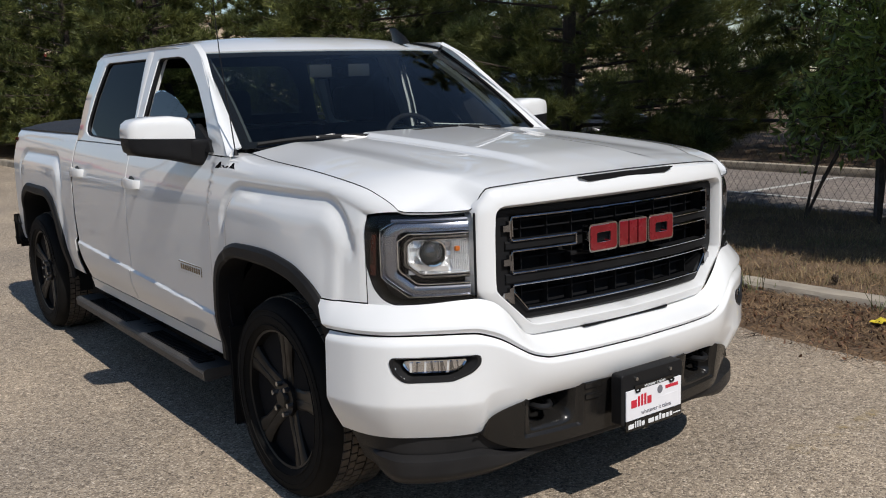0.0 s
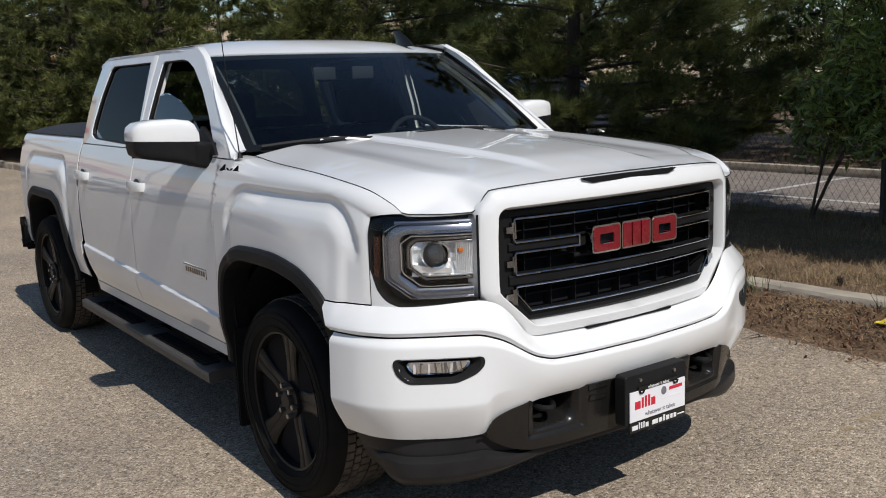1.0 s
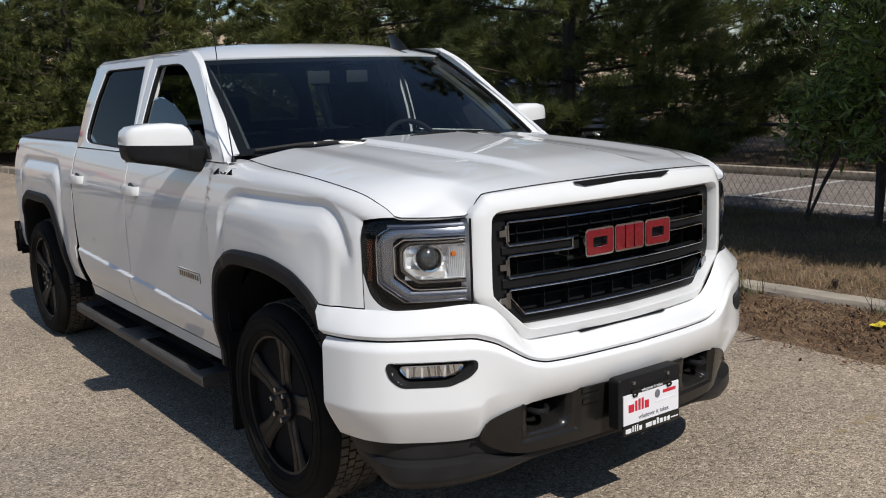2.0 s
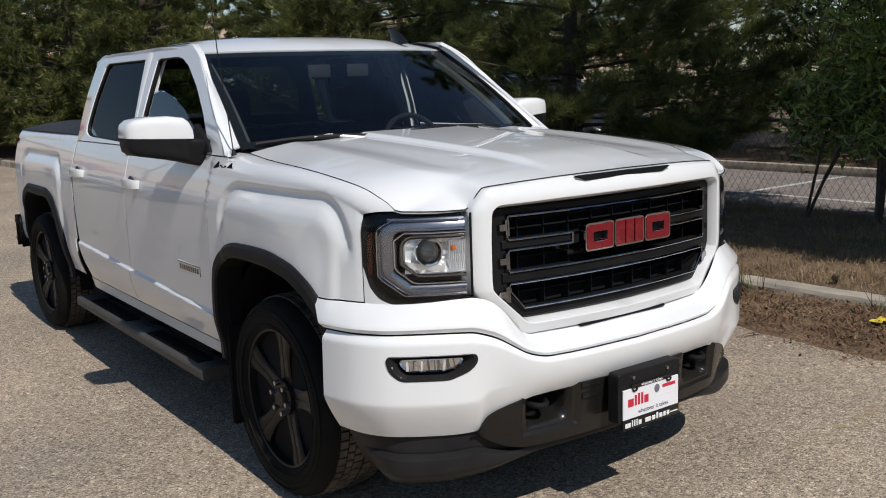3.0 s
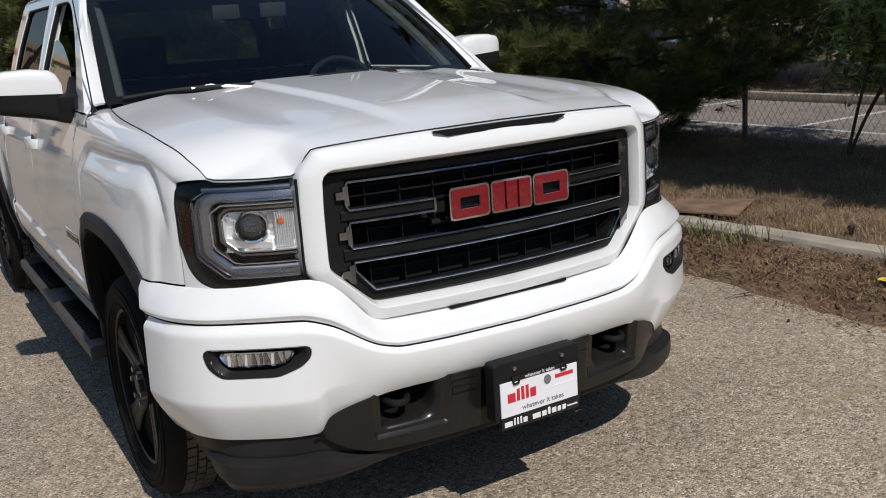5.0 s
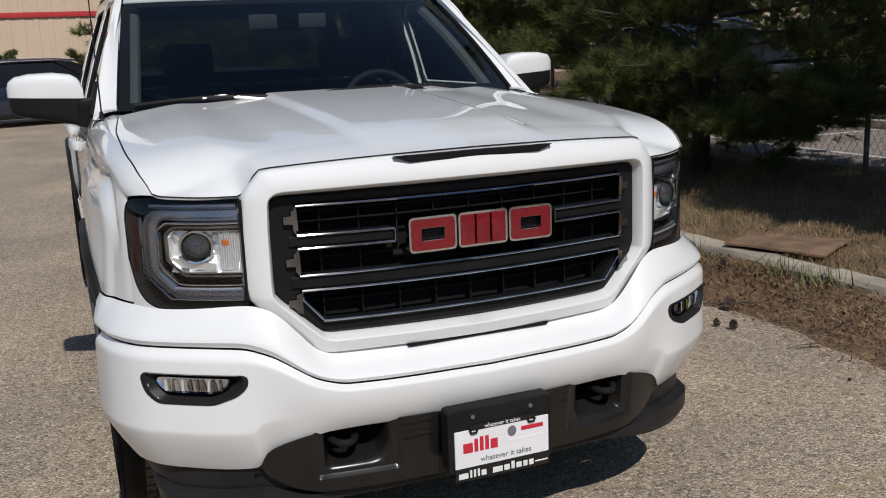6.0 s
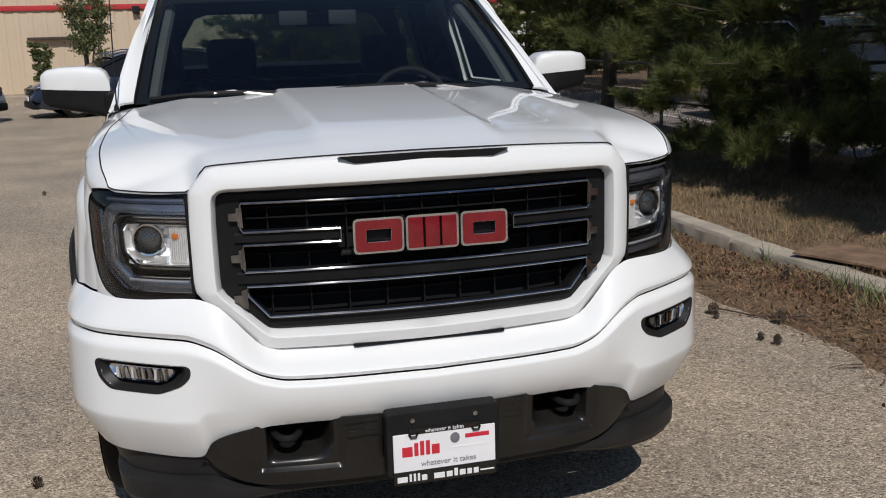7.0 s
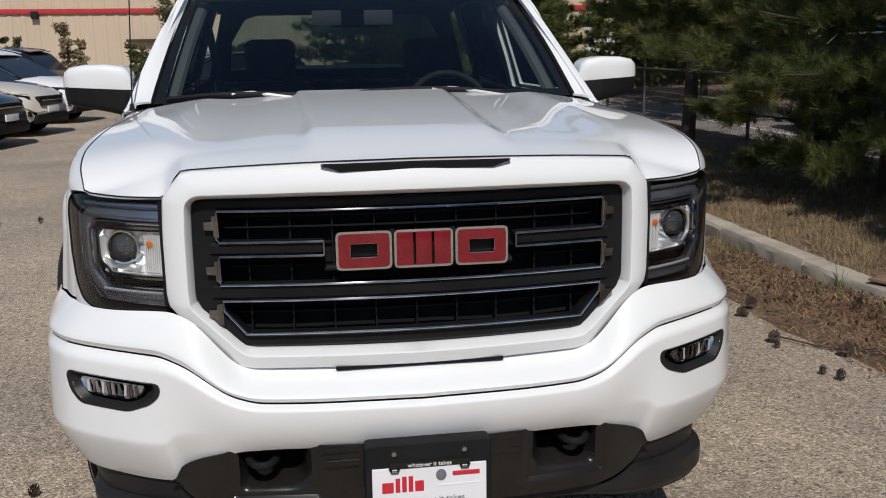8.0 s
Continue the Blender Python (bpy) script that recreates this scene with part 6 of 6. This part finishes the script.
# ---- parked cars ----
def car(name, label, paint, m):
    """A family SUV: its nose points along +x."""
    c = empty(name, label, "car", "cars parked by the warehouse")
    low = crv((-2.3, 0.32), (-2.0, 0.24), (2.0, 0.22), (2.3, 0.34))
    top = crv((-2.3, 0.92), (-2.2, 1.02), (0.6, 1.02), (1.2, 0.99), (1.9, 0.88), (2.2, 0.74), (2.3, 0.60))
    wid = crv((-2.3, 0.74), (-2.1, 0.86), (-1.0, 0.92), (1.2, 0.92), (1.9, 0.84), (2.2, 0.70), (2.3, 0.56))
    loops = []
    for x in np.linspace(-2.3, 2.3, 32):
        w, a, b = wid(x), low(x), top(x)
        loops.append([(x, -w * 0.92, a), (x, -w, a + 0.12), (x, -w, b - 0.22), (x, -w * 0.96, b - 0.06), (x, -w * 0.82, b), (x, 0, b + 0.025), (x, w * 0.82, b), (x, w * 0.96, b - 0.06), (x, w, b - 0.22), (x, w, a + 0.12), (x, w * 0.92, a)])
    part("body", loft(loops, caps=True), paint, c, angle=45)
    gl = [(-2.18, 1.0), (-2.05, 1.22), (-1.85, 1.45), (-1.6, 1.55), (-1.0, 1.60), (-0.3, 1.60), (0.15, 1.55), (0.55, 1.40), (0.95, 1.18), (1.28, 1.0)]
    cab = [[(x, s * (0.82 - 0.30 * (z - 1.0)), z) for x, z in gl] for s in (-1, 1)]
    part("glasshouse", loft(cab, closed=False), CARGLASS, c)
    for s in (-1, 1):
        bm = bmesh.new()
        bm.faces.new([bm.verts.new((x, s * (0.82 - 0.30 * (z - 1.0)), z)) for x, z in gl])
        part("side_window", bm, CARGLASS, c)
        part("roof_rail", tube([(-1.7, s * 0.64, 1.58), (-1.2, s * 0.62, 1.635), (0.0, s * 0.62, 1.635), (0.5, s * 0.65, 1.52)], 0.018, 6), CHROME, c)
        part("window_trim", tube([(-1.95, s * 0.80, 1.06), (-1.2, s * 0.665, 1.56), (0.0, s * 0.665, 1.56), (1.15, s * 0.81, 1.04)], 0.014, 5), CHROME, c)
        part("headlamp", loft([[(2.0 + 0.17 * q, s * (0.80 - 0.22 * q), 0.74 + dz) for q in (0, 0.4, 1.0)] for dz in (-0.05, 0.06)], closed=False), REFLECT, c)
        part("lamp_surround", tube([(1.95, s * 0.83, 0.78), (2.2, s * 0.58, 0.72)], 0.035, 6), GLOSSBLACK, c)
        part("fog_lamp", box(2.12, 2.24, s * 0.50, s * 0.68, 0.40, 0.47, 0.02), GLOSSBLACK, c)
        part("side_sill", box(-1.3, 1.3, s * 0.80, s * 0.935, 0.20, 0.32, 0.03), TRIM, c)
        part("car_mirror", box(0.75, 0.92, s * 0.90, s * 1.06, 0.98, 1.10, 0.03), paint, c)
        for x in (-1.38, 1.42):
            ring = lambda r, o: [(x + r * math.cos(t), s * o, 0.34 + r * math.sin(t)) for t in np.linspace(0, 2 * math.pi, 29)[:-1]]
            w = part("car_wheel", loft([ring(0.34, 0.70), ring(0.345, 0.90), ring(0.30, 0.925), ring(0.23, 0.925)]), TYRE, c)
            part("rim", loft([ring(0.23, 0.922), ring(0.22, 0.90), ring(0.03, 0.915)], caps=True), STEEL, w)
            for q in range(5):
                t = 2 * math.pi * q / 5
                part("rim_spoke", tube([(x + 0.04 * math.cos(t), s * 0.93, 0.34 + 0.04 * math.sin(t)), (x + 0.215 * math.cos(t), s * 0.93, 0.34 + 0.215 * math.sin(t))], 0.022, 5), CHROME, w)
            part("arch", tube([(x + 0.37 * math.cos(t), s * 0.905, 0.34 + 0.37 * math.sin(t)) for t in np.linspace(0, math.pi, 14)], 0.03, 5), TRIM, c)
    part("roof", grid(12, 8, lambda u, v: (-1.85 + 2.35 * u, (2 * v - 1) * 0.66, 1.60 + 0.03 * (1 - (2 * v - 1) ** 2) - 0.10 * abs(2 * u - 0.9) ** 4), 0.02), paint, c)
    part("grille", box(2.20, 2.315, -0.42, 0.42, 0.56, 0.74, 0.03), GLOSSBLACK, c)
    part("grille_bar", box(2.30, 2.33, -0.36, 0.36, 0.655, 0.68, 0.005), CHROME, c)
    part("lower_bumper", box(2.10, 2.335, -0.58, 0.58, 0.24, 0.42, 0.05), TRIM, c)
    part("number_plate", box(2.32, 2.345, -0.2, 0.2, 0.44, 0.55, 0.005), PLATEWHITE, c)
    c.matrix_basis = m
    return c


NAVY = mat("navy_paint", (0.012, 0.018, 0.04), 0.3, col2=(0.016, 0.022, 0.045), scale=2, coat=1.0)
BLACKP = mat("black_paint", (0.012, 0.012, 0.014), 0.3, col2=(0.02, 0.02, 0.022), scale=2, coat=1.0)
BEIGE = mat("champagne_paint", (0.64, 0.58, 0.50), 0.3, 0.0, col2=(0.60, 0.54, 0.46), scale=2, coat=1.0)
WHITEP = mat("car_white_paint", (0.80, 0.80, 0.80), 0.35, col2=(0.77, 0.77, 0.77), scale=2, coat=0.4)
car("parked_car", "black SUV parked on the asphalt", BLACKP, pose(-6.95, 15.0, 0, 0, 0, -14))
car("parked_car", "champagne SUV parked on the asphalt", BEIGE, pose(-6.8, 17.5, 0, 0, 0, -16))
car("parked_car", "white SUV parked on the asphalt", WHITEP, pose(-6.75, 20.7, 0, 0, 0, -16))
car("parked_car", "navy SUV with chrome window trim", NAVY, pose(-1.8, 21.9, 0, 0, 0, -164) @ Matrix.Diagonal((1, 1, 0.9, 1)))
car("parked_car", "black SUV parked beyond the chain-link fence", BLACKP, pose(8.8, 10.2, 0.1, 0, 0, -90))
car("parked_car", "dark blue SUV parked by the warehouse", NAVY, pose(-8.6, 26.5, 0, 0, 0, 168))

# ---- small things on the ground ----
BROWN = mat("weathered_board", (0.27, 0.165, 0.10), 0.85, col2=(0.13, 0.085, 0.055), scale=7, bump=0.4, bscale=50)


def board_point(u, v):
    """A slightly warped sheet that lies on the verge and over the kerb's edge."""
    a, b = Vector((3.35, 2.08)).lerp(Vector((3.07, 2.70)), v), Vector((3.86, 2.36)).lerp(Vector((3.51, 2.94)), v)
    p = a.lerp(b, u) + Vector((0.010 * noise.noise(Vector((v * 9, u * 2, 0))), 0.012 * noise.noise(Vector((u * 9, v * 2, 5)))))
    return (p.x, p.y, 0.166 + 0.010 * math.sin(3 * u + 2 * v) + 0.004 * noise.noise(Vector((u * 5, v * 5, 2))))


tagged(part("wooden_board", grid(18, 18, board_point, 0.014), BROWN), "flat weathered brown board lying over the kerb", "board")
CONE = mat("pine_cone", (0.06, 0.04, 0.028), 0.9, col2=(0.10, 0.07, 0.05), scale=30)


def pine_cone(x, y, z, size, seed):
    r = np.random.RandomState(seed)
    bm = bmesh.new()
    for i in range(46):
        t = i / 46
        az = i * 2.399
        rad = size * (0.28 + 0.25 * math.sin(math.pi * min(1, t * 1.15)))
        base = Vector((math.cos(az) * rad * 0.5, math.sin(az) * rad * 0.5, size * (0.1 + 0.95 * t)))
        tip = base + Vector((math.cos(az), math.sin(az), 0.35)) * rad * 0.95
        sd = Vector((-math.sin(az), math.cos(az), 0)) * size * 0.14
        up = Vector((0, 0, size * 0.05))
        v = [bm.verts.new(p) for p in (base - sd * 0.6, base + sd * 0.6, tip + sd, tip - sd, tip + up)]
        bm.faces.new(v[:4]), bm.faces.new((v[2], v[3], v[4]))
    bm.transform(Matrix.Rotation(radians(r.uniform(60, 100)), 4, "X"))
    bm.transform(Matrix.Rotation(r.uniform(0, 6.28), 4, "Z"))
    lowest = min(v.co.z for v in bm.verts)
    bm.transform(Matrix.Translation((x, y, z - lowest)))
    return tagged(part("pine_cone", bm, CONE), "open brown pine cone lying on the ground", "pine cone", "fallen pine cones")


for i, (x, y) in enumerate(((2.183, 1.65), (2.225, 1.56), (2.18, 2.195), (2.173, 2.066), (2.50, 1.92), (2.44, 1.89), (2.92, 2.52), (2.86, 2.44), (2.38, 2.82), (2.263, 2.623), (2.244, 2.69), (3.45, 1.30), (-2.9, 6.8), (-2.2, 8.6), (-2.55, 6.9), (-1.3, 1.06))):
    pine_cone(x, y, 0.13 + verge_z(x, y) if x > 3.2 else bank_z(x, y), 0.034 + 0.007 * (i % 3), i)
twig = tagged(part("twig", tube([(x, y, z + bank_z(x, y)) for x, y, z in ((2.22, 2.26, 0.012), (2.27, 2.15, 0.02), (2.36, 2.02, 0.012), (2.45, 1.93, 0.02), (2.62, 1.83, 0.012))], 0.006, 5, taper=0.003), BARK), "thin brown fallen twig", "twig")
tagged(part("yellow_wrapper", grid(8, 5, lambda u, v: (2.80 + 0.15 * u, 0.58 + 0.08 * v, bank_z(2.87, 0.62) + 0.026 + 0.014 * math.sin(9 * u) * math.cos(5 * v)), 0.002), mat("yellow_film", (0.75, 0.60, 0.05), 0.4, col2=(0.65, 0.5, 0.04), scale=40)), "crumpled yellow wrapper on the pine litter", "wrapper")


# loose sticks and crumbs
def sticks(name, n, xr, yr, seed, m, longest, label):
    r = random.Random(seed)
    bm = bmesh.new()
    for _ in range(n):
        x, y = r.uniform(*xr), r.uniform(*yr)
        if x > KERB(y) - 0.03:
            continue
        a, ln = r.uniform(0, 6.28), longest * r.uniform(0.25, 1.0)
        b = a + r.uniform(-0.6, 0.6)
        z = bank_z(x, y) + 0.006 + 0.02 * r.random()
        p = Vector((x, y, z))
        q = p + Vector((math.cos(a), math.sin(a), r.uniform(-0.02, 0.08))) * ln * 0.5
        tube([p, q, q + Vector((math.cos(b), math.sin(b), -0.05)) * ln * 0.5], r.uniform(0.0015, 0.004), 4, bm=bm, taper=0.001)
    return tagged(part(name, bm, m), label, "sticks", kind="stuff")


sticks("loose_sticks", 150, (2.35, 3.1), (-0.5, 6), 5, STEM, 0.22, "thin broken sticks among the pine litter")
sticks("pale_sticks", 60, (2.35, 3.1), (-0.5, 6), 6, GRASS, 0.16, "pale dry stalks among the pine litter")
